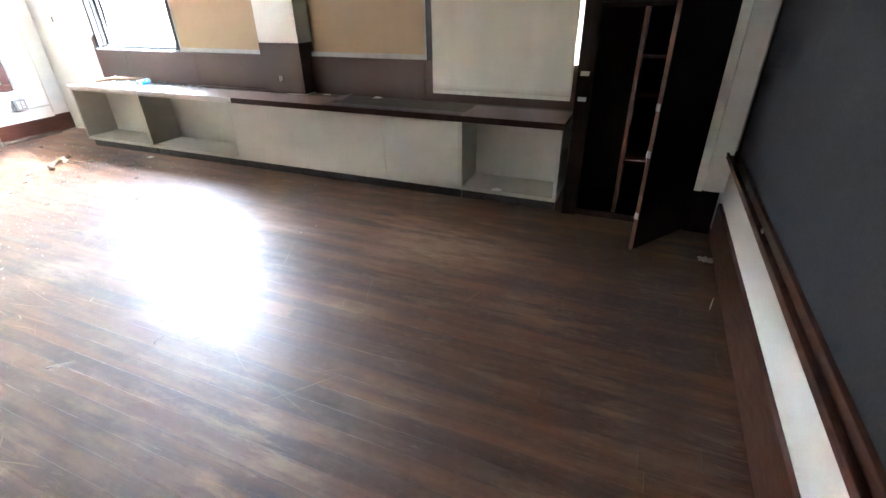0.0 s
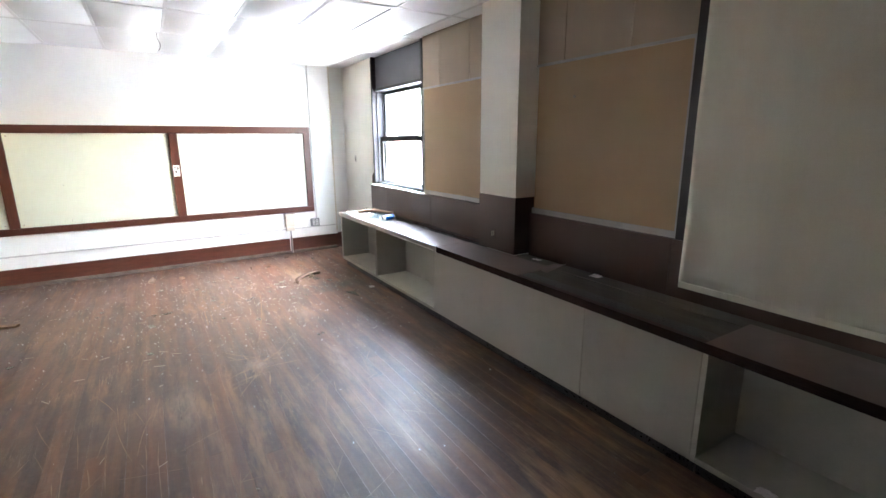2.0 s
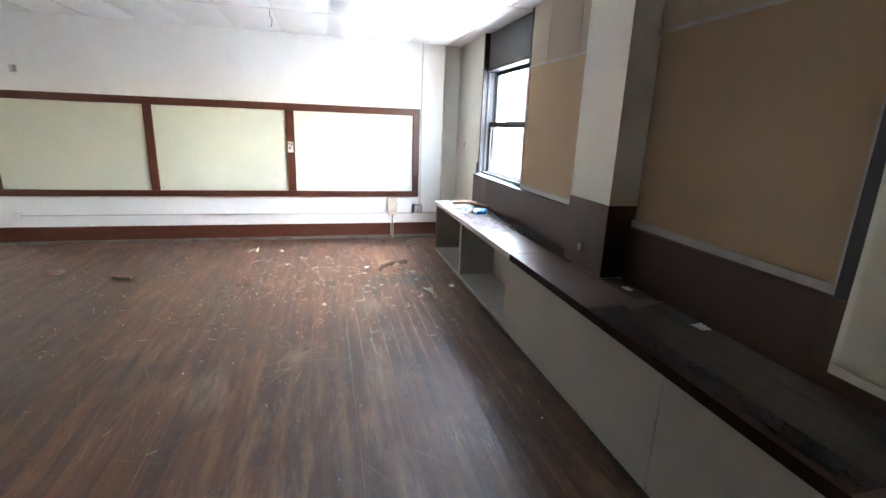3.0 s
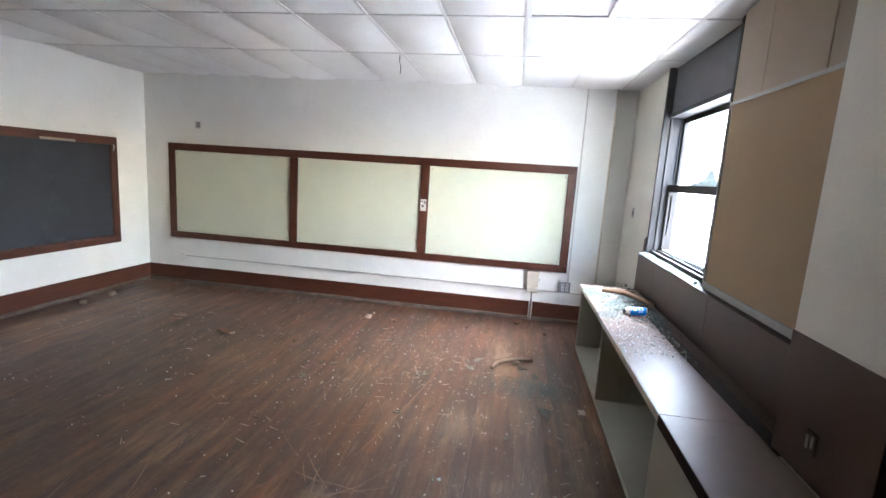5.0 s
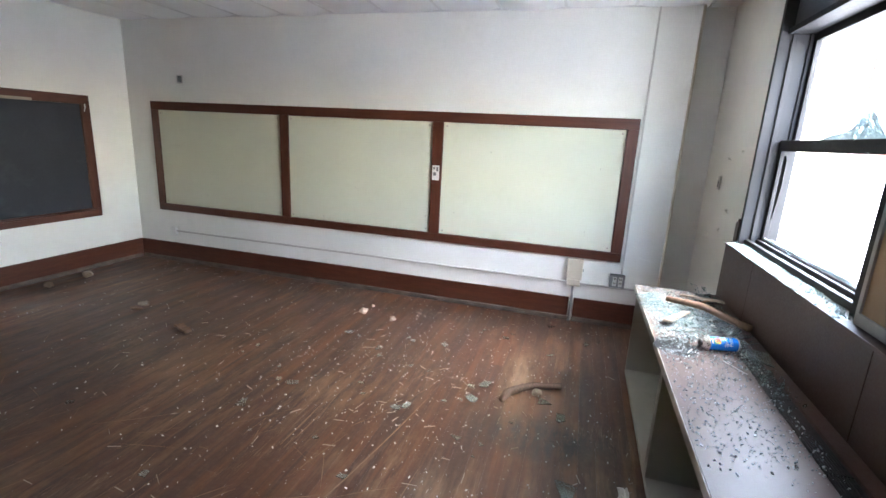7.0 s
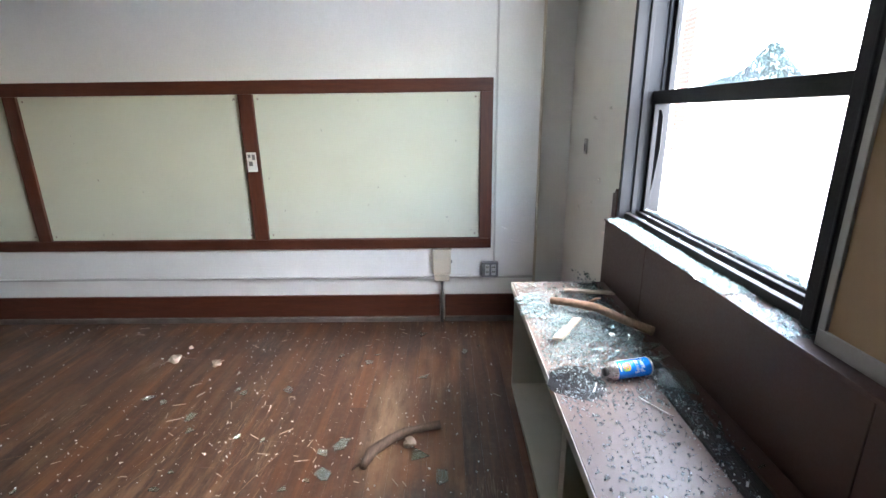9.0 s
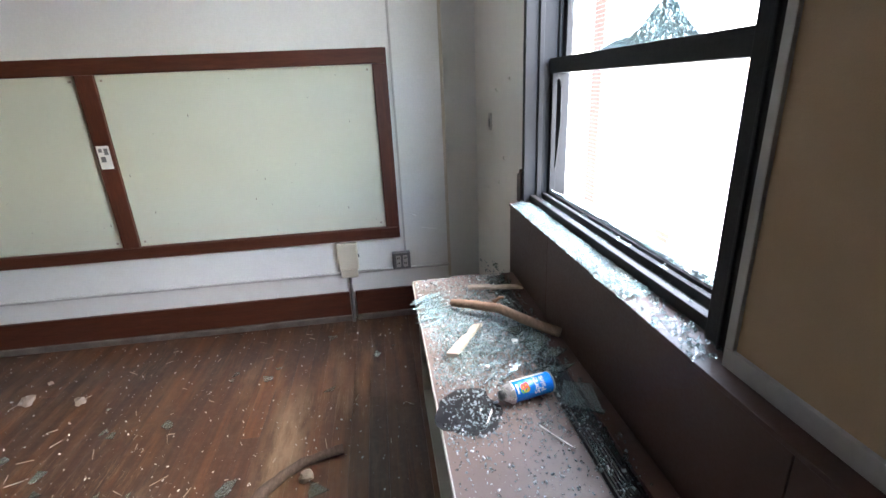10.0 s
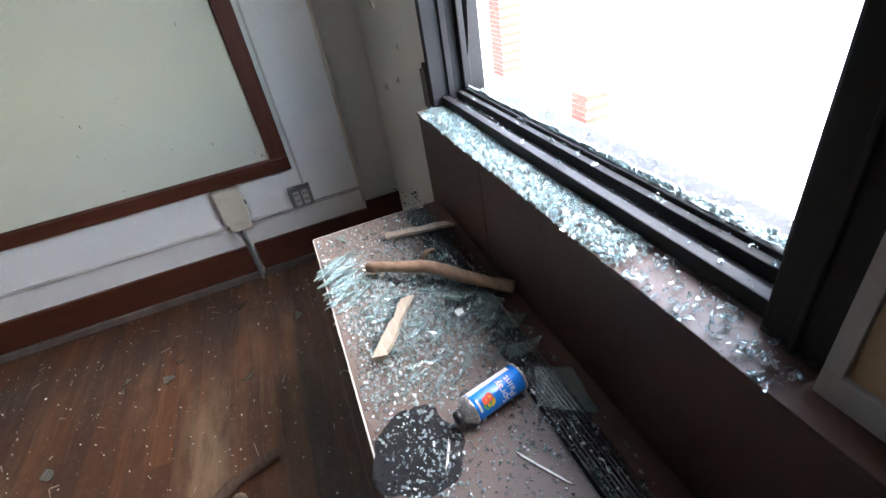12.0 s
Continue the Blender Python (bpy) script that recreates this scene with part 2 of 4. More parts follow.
M_WHITE = surface("white print", (0.8, 0.8, 0.8), 0.4, 0.03, 12, 100, bump=0.0)
M_RED = surface("red print", (0.6, 0.06, 0.03), 0.4, 0.03, 12, 100, bump=0.0)
M_YEL = surface("yellow print", (0.75, 0.5, 0.04), 0.4, 0.03, 12, 100, bump=0.0)
M_GRN = surface("green print", (0.1, 0.4, 0.08), 0.4, 0.03, 12, 100, bump=0.0)
M_BRANCH = wood("weathered branch", (0.27, 0.175, 0.12), 0.8, "x", 0.4, 2)
M_GREYBRANCH = wood("grey dead branch", (0.13, 0.095, 0.075), 0.85, "x", 0.5, 2)
M_PALEWOOD = wood("raw pale wood", (0.36, 0.305, 0.25), 0.75, "x", 0.25, 2)
M_STONE = surface("pale rubble", (0.42, 0.35, 0.28), 0.9, 0.25, 20, 150, bump=0.5)
M_PAPER = surface("white scrap paper", (0.78, 0.77, 0.74), 0.8, 0.05, 9, 90, bump=0.1)
M_SPLINTER = surface("grey splinters", (0.45, 0.40, 0.34), 0.8, 0.2, 30, 90, bump=0.1)
M_SHOE = surface("dust-grey moulding", (0.12, 0.1, 0.085), 0.9, 0.35, 9, 90, (1, 1, 1), 0.4, dirt=0.5, dirt_col=(0.05, 0.03, 0.022))
M_CABLE = surface("dark cable", (0.03, 0.03, 0.03), 0.5, 0.1, 9, 90, bump=0.0)
M_GROUND = surface("pale concrete yard", (0.72, 0.71, 0.68), 0.9, 0.1, 0.5, 20, bump=0.2, dirt=0.2, dirt_col=(0.4, 0.38, 0.35))
M_BRICK = surface("red brick", (0.22, 0.06, 0.035), 0.85, 0.2, 6, 90, bump=0.3)
M_MORTAR = surface("pale mortar", (0.34, 0.31, 0.27), 0.9, 0.1, 6, 90, bump=0.3)
M_GRATE = surface("dark vent metal", (0.02, 0.018, 0.018), 0.45, 0.2, 8, 90, bump=0.05, metal=0.3)
M_LAMP = surface("lamp diffuser", (0.8, 0.8, 0.8), 0.35, 0.02, 5, 200, bump=0.1)


# ---- helpers for meshes ----
def block(bm, x0, x1, y0, y1, z0, z1, bevel=0.0):
    vs = bmesh.ops.create_cube(bm, size=1)["verts"]
    bmesh.ops.scale(bm, vec=(abs(x1 - x0), abs(y1 - y0), abs(z1 - z0)), verts=vs)
    bmesh.ops.translate(bm, vec=((x0 + x1) / 2, (y0 + y1) / 2, (z0 + z1) / 2), verts=vs)
    if bevel:
        es = list({e for v in vs for e in v.link_edges})
        bmesh.ops.bevel(bm, geom=es, offset=bevel, segments=2, affect="EDGES", profile=0.6)
    return bm


def boxes(*rows, bevel=0.0):
    bm = bmesh.new()
    for r in rows:
        block(bm, *r, bevel=bevel)
    return bm


def part(name, bm, material, parent=None, label="", smooth=False):
    me = bpy.data.meshes.new(name)
    bm.to_mesh(me)
    bm.free()
    me.materials.append(material)
    if smooth:
        for f in me.polygons:
            f.use_smooth = True
    ob = new(name, me)
    if parent:
        ob.parent = parent
        ob.matrix_parent_inverse = parent.matrix_basis.inverted()
    if label:
        ob["label"] = label
    return ob


def thing(name, label, category, at=(0, 0, 0), group="", kind=""):
    ob = new(name)
    ob.empty_display_size = 0.1
    ob.matrix_basis = pose(*at)
    return tagged(ob, label, category, group, kind)


def structure(name, bm, material, label, category):
    return tagged(part(name, bm, material), label, category, "", "structure")


def tube(points, radii, sides=8, bm=None):
    """A tapered tube through points."""
    bm = bm or bmesh.new()
    rings = []
    n = len(points)
    for i, (p, r) in enumerate(zip(points, radii)):
        a, b = Vector(points[max(0, i - 1)]), Vector(points[min(n - 1, i + 1)])
        q = (b - a).to_track_quat("Z", "Y")
        rings.append([bm.verts.new(Vector(p) + q @ Vector((r * math.cos(k * math.tau / sides), r * math.sin(k * math.tau / sides), 0))) for k in range(sides)])
    for u, v in zip(rings, rings[1:]):
        for k in range(sides):
            bm.faces.new((u[k], u[(k + 1) % sides], v[(k + 1) % sides], v[k]))
    bm.faces.new(rings[0][::-1])
    bm.faces.new(rings[-1])
    return bm


def lathe(profile, sides=32, bm=None):
    """A turned shape about z from rows of (radius, height)."""
    bm = bm or bmesh.new()
    rings = [[bm.verts.new((r * math.cos(k * math.tau / sides), r * math.sin(k * math.tau / sides), z)) for k in range(sides)] for r, z in profile]
    for u, v in zip(rings, rings[1:]):
        for k in range(sides):
            bm.faces.new((u[k], u[(k + 1) % sides], v[(k + 1) % sides], v[k]))
    bm.faces.new(rings[0][::-1])
    bm.faces.new(rings[-1])
    return bm


def slab(outline, thick, bm=None, m=None):
    """A flat shard from an outline of (x, y), thick upward."""
    bm = bm or bmesh.new()
    m = m or Matrix()
    lo = [bm.verts.new(m @ Vector((x, y, 0))) for x, y in outline]
    hi = [bm.verts.new(m @ Vector((x, y, thick))) for x, y in outline]
    n = len(lo)
    bm.faces.new(lo[::-1])
    bm.faces.new(hi)
    for k in range(n):
        bm.faces.new((lo[k], lo[(k + 1) % n], hi[(k + 1) % n], hi[k]))
    return bm


def lump(size, seed, flat=0.7, cuts=2):
    bm = bmesh.new()
    bmesh.ops.create_icosphere(bm, subdivisions=cuts, radius=size)
    for v in bm.verts:
        v.co *= 1 + 0.55 * noise.noise(v.co / size * 1.3 + Vector((seed, 0, 0)))
        v.co.z *= flat
    low = min(v.co.z for v in bm.verts)
    bmesh.ops.translate(bm, vec=(0, 0, -low), verts=bm.verts)
    return bm


# ---- the room ----
W, E, S, N, H = -6.66, 0.68, -1.91, 3.80, 2.505
BENCH_Y, BENCH_Z, WAIN_Y, SILL = 3.23, 0.67, 3.677, 0.98
WIN_A, WIN_B, CORK = (-5.72, -4.405), (-1.60, -0.335), 3.73

structure("wall_west", boxes((W - 0.25, W, S - 0.25, 3.53, 0, H + 0.2), (W - 0.25, W - 0.09, 3.53, 3.95, 0, H + 0.2)), M_WALL, "white painted plaster wall with a shallow set-back at the corner", "wall")
structure("wall_south", boxes((W, E, S - 0.25, S, 0, H + 0.2)), M_WALL, "white painted plaster wall behind a framed blackboard", "wall")
structure("wall_east", boxes((E, E + 0.25, S - 0.25, 3.95, 0, H + 0.2)), M_WALL, "white painted wall with a long blackboard", "wall")
structure("wall_north", boxes(
    (W - 0.09, WIN_A[0], 3.75, 3.95, 0, H + 0.2), (WIN_A[0], WIN_A[1], N + 0.02, 3.95, 0, SILL - 0.03),
    (WIN_A[0], WIN_B[1], N + 0.02, 3.95, H, H + 0.2), (WIN_A[1], WIN_B[0], N + 0.02, 3.95, 0, H), (WIN_B[0], WIN_B[1], N + 0.02, 3.95, 0, SILL - 0.03),
    (WIN_B[1], E, N + 0.02, 3.95, 0, H + 0.2)), M_WALL_CREAM, "yellowed plaster window wall with two openings", "wall")
structure("subfloor", boxes((W - 0.3, E + 0.25, S - 0.25, 3.95, -0.2, -0.022)), M_CLOSET_X, "dark boards under the floor strips", "floor")
structure("roof_slab", boxes((W - 0.3, E + 0.3, S - 0.3, 3.97, H + 0.2, H + 0.4)), M_WALL, "slab above the hung ceiling", "ceiling")

# pilaster between the windows
pil = structure("pilaster", boxes((-3.20, -2.764, 3.555, N + 0.02, 1.10, H)), M_WALL_CREAM, "pale painted pilaster with a brown panelled foot", "pilaster")
part("foot_panel", boxes((-3.204, -2.76, 3.551, N + 0.02, BENCH_Z + 0.002, 1.099), bevel=0.002), M_BROWN, pil, "brown laminate foot")

# baseboards
for name, rows, mat, lab in (
    ("baseboard", [(W, W + 0.022, S + 0.022, 2.835, 0.0, 0.205), (W, W + 0.022, 2.875, 3.53, 0.0, 0.205)], M_REDWOOD, "red-brown wooden baseboard with a gap for a cable"),
    ("baseboard", [(W - 0.09, W - 0.068, 3.53, 3.75, 0.0, 0.205)], M_REDWOOD, "short red-brown wooden baseboard in the set-back"),
    ("baseboard", [(W, E, S, S + 0.022, 0.0, 0.205)], M_REDWOOD_X, "red-brown wooden baseboard under the blackboard"),
    ("baseboard", [(E - 0.022, E, S + 0.022, 3.2, 0.0, 0.25)], M_REDWOOD, "dark red-brown wooden baseboard")):
    structure(name, boxes(*rows, bevel=0.004), mat, lab, "baseboard")
structure("trim", boxes((W + 0.022, W + 0.046, S + 0.05, 2.84, 0.0, 0.042), (W + 0.022, W + 0.046, 2.87, 3.5, 0.0, 0.042), (W + 0.05, E, S + 0.022, S + 0.044, 0, 0.042), bevel=0.010), M_SHOE, "dusty shoe moulding along the baseboards", "moulding")


# ---- ceiling of sagging boards ----
def ceiling():
    xs = [W - 0.1] + [-5.48 + 0.925 * i for i in range(7)] + [E]
    ys = [S - 0.05] + [-1.46 + 0.5025 * i for i in range(11)] + [N + 0.05]
    bm = bmesh.new()
    rnd = random.Random(4)
    flat = {(0, 9), (0, 5), (1, 3)}
    n, k = 8, 6
    for i, (x0, x1) in enumerate(zip(xs, xs[1:])):
        for j, (y0, y1) in enumerate(zip(ys, ys[1:])):
            if (i, j) == (2, 9):
                continue
            sag = rnd.uniform(0.008, 0.02) if (i, j) in flat else rnd.uniform(0.03, 0.055)
            if y1 - y0 < 0.4:
                sag = 0.006
            lean = rnd.uniform(0.45, 0.75)
            g = [[None] * (k + 1) for _ in range(n + 1)]
            for a in range(n + 1):
                for b in range(k + 1):
                    u, v = a / n, b / k
                    drop = sag * (4 * u * (1 - u)) ** 0.7 * (math.sin(math.pi * v ** (lean + 0.35)) ** 0.8 if 0 < v < 1 else 0)
                    g[a][b] = bm.verts.new((x0 + 0.008 + (x1 - x0 - 0.016) * u, y0 + 0.008 + (y1 - y0 - 0.016) * v, H + 0.006 - drop))
            for a in range(n):
                for b in range(k):
                    bm.faces.new((g[a][b], g[a][b + 1], g[a + 1][b + 1], g[a + 1][b])).smooth = True
    ob = structure("ceiling", bm, M_TILE, "white ceiling boards sagging in a hung grid", "ceiling")
    rows = [(x - 0.011, x + 0.011, S, N, H, H + 0.03) for x in xs[1:-1]] + [(W, E, y - 0.011, y + 0.011, H + 0.001, H + 0.031) for y in ys[1:-1]]
    rows += [(W, W + 0.022, S, 3.52, H - 0.002, H + 0.03), (W, E, S, S + 0.022, H - 0.002, H + 0.03)]
    structure("ceiling_grid", boxes(*rows), M_TEE, "white metal tee grid of the hung ceiling", "ceiling")
    lamp = thing("ceiling_light", "recessed white troffer lamp, switched off, in the ceiling grid", "ceiling light", (xs[2] + 0.48, 3.28 - 0.25, H))
    part("frame", boxes((xs[2], xs[2] + 0.03, ys[9], ys[10], H - 0.004, H + 0.08), (xs[3] - 0.03, xs[3], ys[9], ys[10], H - 0.004, H + 0.08), (xs[2] + 0.03, xs[3] - 0.03, ys[9], ys[9] + 0.03, H - 0.004, H + 0.08), (xs[2] + 0.03, xs[3] - 0.03, ys[10] - 0.03, ys[10], H - 0.004, H + 0.08), bevel=0.002), M_TEE, lamp)
    part("diffuser", boxes((xs[2] + 0.03, xs[3] - 0.03, ys[9] + 0.03, ys[10] - 0.03, H + 0.006, H + 0.02)), M_LAMP, lamp)


ceiling()
wire = thing("loose_wire", "short thin wire hanging from the ceiling grid", "wire", (-5.54, 1.52, H))
part("strand", tube([(-5.54, 1.52, H + 0.01), (-5.53, 1.52, H - 0.05), (-5.51, 1.54, H - 0.09), (-5.54, 1.53, H - 0.13), (-5.57, 1.52, H - 0.14)], [0.003] * 5, 6), M_CABLE, wire)


# ---- framed tackboard on the west wall ----
def tackboard():
    y0, y1, z0, z1, w, d = -1.585, 3.205, 0.565, 1.707, 0.085, 0.03
    m1, m2 = (-0.02, 0.07), (1.532, 1.628)
    tb = thing("tackboard", "three pale green tack panels in a red-brown wooden frame", "notice board", (W, 0.8, z0))
    x = W + d
    for nm, r, mt in (("frame_top", (W, x, y0, y1, z1 - w, z1), M_REDWOOD), ("frame_bottom", (W, x, y0, y1, z0, z0 + w - 0.01), M_REDWOOD),
                      ("frame_side", (W, x, y0, y0 + w - 0.005, z0 + w - 0.01, z1 - w), M_REDWOOD_Z), ("frame_side", (W, x, y1 - w, y1, z0 + w - 0.01, z1 - w), M_REDWOOD_Z),
                      ("mullion", (W, x, *m1, z0 + w - 0.01, z1 - w), M_REDWOOD_Z), ("mullion", (W, x, *m2, z0 + w - 0.01, z1 - w), M_REDWOOD_Z)):
        part(nm, boxes(r, bevel=0.004), mt, tb)
    part("ledge", boxes((x, x + 0.008, y0 + 0.02, y1 - 0.02, z0 + w - 0.03, z0 + w - 0.014), bevel=0.003), M_REDWOOD, tb)
    for a, b in ((y0 + w - 0.005, m1[0]), (m1[1], m2[0]), (m2[1], y1 - w)):
        pn = part("panel", boxes((W, W + 0.012, a + 0.002, b - 0.002, z0 + w - 0.008, z1 - w - 0.002)), M_TACK, tb, "pale green tack panel")
        for yy in (a + 0.03, b - 0.03):
            for zz in (z0 + w + 0.02, z1 - w - 0.03):
                part("tack", boxes((W + 0.012, W + 0.016, yy - 0.006, yy + 0.006, zz - 0.006, zz + 0.006), bevel=0.001), M_PALEWOOD, pn)
    st = thing("sticker", "torn white paper sticker with grey print on the board frame", "sticker", (x, 1.58, 1.18))
    part("paper", boxes((x, x + 0.003, 1.545, 1.61, 1.12, 1.25)), M_PAPER, st)
    part("print", boxes((x + 0.003, x + 0.0045, 1.557, 1.582, 1.16, 1.19), (x + 0.003, x + 0.0045, 1.582, 1.602, 1.2, 1.235), (x + 0.003, x + 0.0045, 1.554, 1.572, 1.215, 1.235)), M_GREY, st)


tackboard()


# ---- cables and boxes on the west wall ----
def wall_services():
    jb = thing("junction_box", "ivory plastic cable box on the wall above the baseboard", "cable box", (W, 2.855, 0.34))
    part("cover", boxes((W, W + 0.05, 2.79, 2.92, 0.375, 0.555), bevel=0.008), M_PLASTIC, jb)
    part("lower_cover", boxes((W, W + 0.04, 2.80, 2.91, 0.315, 0.372), bevel=0.006), M_PLASTIC, jb)
    part("latch", boxes((W + 0.01, W + 0.03, 2.92, 2.928, 0.45, 0.47), bevel=0.002), M_GREY, jb)
    part("drop_pipe", tube([(W + 0.03, 2.855, 0.316), (W + 0.03, 2.855, 0.22), (W + 0.032, 2.853, 0.1), (W + 0.05, 2.85, 0.0)], [0.011, 0.01, 0.012, 0.012], 10), M_GREY, jb)
    ot = thing("wall_outlet", "grey metal double outlet box on the wall", "outlet", (W, 3.2, 0.38))
    part("box", boxes((W, W + 0.05, 3.142, 3.26, 0.35, 0.46), bevel=0.005), M_GREY, ot)
    for yy in (3.165, 3.21):
        fc = part("socket", boxes((W + 0.05, W + 0.054, yy, yy + 0.03, 0.365, 0.445), bevel=0.003), M_TRIM, ot)
        for zz in (0.385, 0.42):
            part("slot", boxes((W + 0.054, W + 0.0555, yy + 0.007, yy + 0.012, zz, zz + 0.014), (W + 0.054, W + 0.0555, yy + 0.018, yy + 0.023, zz, zz + 0.014)), M_BLACK, fc)
    rw = thing("cable_raceway", "thin cable raceway along and up the wall, greyed like its shadow line", "raceway", (W, 1, 0.33))
    part("run", boxes((W, W + 0.022, -1.40, 2.80, 0.334, 0.348), bevel=0.002), M_TRIM, rw)
    part("run", boxes((W, W + 0.022, 2.91, 3.52, 0.334, 0.348), bevel=0.002), M_TRIM, rw)
    part("riser", boxes((W, W + 0.02, 3.225, 3.238, 0.46, H), bevel=0.002), M_TRIM, rw)
    part("corner_shadow_bead", boxes((W - 0.004, W + 0.006, 3.516, 3.534, 0.25, H), bevel=0.002), M_PLASTIC, rw)
    bx = thing("end_box", "small white plastic box ending the raceway", "cable box", (W, -1.42, 0.285))
    part("cover", boxes((W, W + 0.035, -1.46, -1.39, 0.285, 0.385), bevel=0.006), M_WHITEPL, bx)
    hk = thing("wall_hook", "small grey bracket stub high on the wall", "bracket", (W, -1.2, 1.93))
    part("plate", boxes((W, W + 0.006, -1.24, -1.17, 1.89, 1.97), bevel=0.002), M_TRIM, hk)
    part("stub", boxes((W + 0.006, W + 0.05, -1.185, -1.175, 1.9, 1.96), bevel=0.002), M_GREY, hk)
    sw = thing("blank_plate", "small dark torn switch hole with plate on the wall", "switch", (-6.3, 3.75, 1.2))
    part("plate", boxes((-6.38, -6.33, 3.742, 3.75, 1.24, 1.33), bevel=0.002), M_TRIM, sw)
    part("hole", boxes((-6.37, -6.352, 3.74, 3.742, 1.255, 1.30)), M_BLACK, sw)
    rnd = random.Random(2)
    for x, z in ((-6.2, 1.45), (-6.05, 1.12), (-6.15, 0.98), (-5.95, 1.5), (-6.4, 0.9), (-5.9, 0.85)):
        fl = thing("paint_flake", "curling flake of wall paint beside the window", "paint flake", (x, 3.745, z), "paint flakes on the wall")
        w = rnd.uniform(0.012, 0.03)
        part("curl", tube([(x - w, 3.75, z + 0.01), (x, 3.738, z), (x + w, 3.744, z - 0.006)], [0.002, 0.005, 0.002], 5), M_WALL_CREAM, fl)


wall_services()


def board_marks():
    """Pin holes and short scratches on the tack panels."""
    r = random.Random(31)
    bm = bmesh.new()
    n = 0
    while n < 70:
        y, zz = r.uniform(-1.45, 3.08), 0.66 + 0.94 * r.random() ** 1.4
        if -0.05 < y < 0.1 or 1.5 < y < 1.66:
            continue
        w, h = r.uniform(0.0008, 0.0018), r.choice((0.0015, 0.002, 0.002, 0.007))
        block(bm, W + 0.0105, W + 0.0128, y - w, y + w, zz - h, zz + h)
        n += 1
    tagged(part("board_marks", bm, M_GREYBRANCH), "pin holes and small dark marks on the tack panels", "marks", "", "stuff")


board_marks()
for y, zz, w in ((3.40, 0.60, 0.05), (3.30, 0.70, 0.02), (2.2, 1.86, 0.012), (0.4, 2.05, 0.015)):
    fl = thing("paint_flake", "curling strip of white wall paint lifting off", "paint flake", (W, y, zz), "paint flakes on the wall")
    part("curl", tube([(W + 0.001, y - w, zz + 0.012), (W + 0.008, y, zz), (W + 0.003, y + w, zz - 0.004)], [0.002, 0.004, 0.002], 5), M_WALL, fl)


# ---- blackboards ----
def blackboard_south():
    x0, x1, z0, z1, w = -6.21, -2.2, 0.53, 1.712, 0.085
    bb = thing("blackboard", "dusty grey-black chalkboard in a red-brown wooden frame", "blackboard", (-4.2, S, z0))
    y = S + 0.03
    part("slate", boxes((x0 + w, x1 - w, S, S + 0.012, z0 + w, z1 - w)), M_SLATE, bb, "dusty slate")
    part("frame_top", boxes((x0, x1, S, y, z1 - w, z1), bevel=0.004), M_REDWOOD_X, bb)
    part("frame_bottom", boxes((x0, x1, S, y, z0, z0 + w), bevel=0.004), M_REDWOOD_X, bb)
    part("frame_side", boxes((x0, x0 + w, S, y, z0 + w, z1 - w), bevel=0.004), M_REDWOOD_Z, bb)
    part("frame_side", boxes((x1 - w, x1, S, y, z0 + w, z1 - w), bevel=0.004), M_REDWOOD_Z, bb)
    part("chalk_ledge", boxes((x0 + 0.03, x1 - 0.03, y, y + 0.025, z0 + w - 0.025, z0 + w - 0.01), bevel=0.004), M_REDWOOD_X, bb)
    rail = thing("map_rail", "short pale wooden strip fixed to the board frame", "rail", (-5.52, y, 1.64))
    part("strip", boxes((-5.70, -5.34, y, y + 0.012, 1.625, 1.65), bevel=0.003), M_PALEWOOD, rail)
    cl = thing("board_clip", "small bent grey metal clip at the board corner", "clip", (-6.15, y, 1.62))
    part("bend", tube([(-6.16, y + 0.004, 1.63), (-6.15, y + 0.02, 1.60), (-6.145, y + 0.01, 1.56)], [0.006, 0.008, 0.004], 6), M_ALU, cl)


def blackboard_east():
    y0, y1, z0 = -1.5, 3.05, 0.62
    bb = thing("blackboard", "long dusty chalkboard above a worn wooden chalk tray", "blackboard", (E, 1, z0))
    part("slate", boxes((E - 0.014, E, y0, y1, z0, 1.82)), M_SLATE, bb, "dusty slate")
    part("frame_top", boxes((E - 0.03, E, y0, y1, 1.82, 1.9), bevel=0.004), M_REDWOOD, bb)
    part("frame_side", boxes((E - 0.02, E, y1, y1 + 0.05, z0 - 0.02, 1.9), bevel=0.004), M_CLOSET, bb)
    tr = part("chalk_tray", boxes((E - 0.048, E, y0, y1 + 0.11, 0.555, 0.575), bevel=0.005), M_REDWOOD, bb, "scuffed wooden chalk tray")
    part("tray_lip", boxes((E - 0.06, E - 0.049, y0, y1 + 0.11, 0.556, 0.592), bevel=0.004), M_REDWOOD, tr)
    part("tray_back", boxes((E - 0.03, E, y0, y1 + 0.05, 0.576, 0.62), bevel=0.005), M_REDWOOD, tr)
    ch = thing("chalk_stub", "stub of white chalk lying in the tray", "chalk", (E - 0.05, 2.06, 0.576))
    part("stick", tube([(E - 0.04, 2.04, 0.582), (E - 0.032, 2.08, 0.582)], [0.006, 0.005], 8), M_PAPER, ch)
    cs = thing("casing_boards", "two pale painted upright boards beside the closet", "casing", (0.6, 3.27, 0.3))
    part("board", boxes((0.502, 0.55, 3.235, 3.27, 0.3, H), bevel=0.003), M_WALL_CREAM, cs)
    part("board", boxes((0.562, E, 3.25, 3.275, 0.3, H), bevel=0.003), M_WALL_CREAM, cs)
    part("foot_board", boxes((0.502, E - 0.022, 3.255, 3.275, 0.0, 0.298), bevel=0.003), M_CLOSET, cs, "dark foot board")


blackboard_south()
blackboard_east()


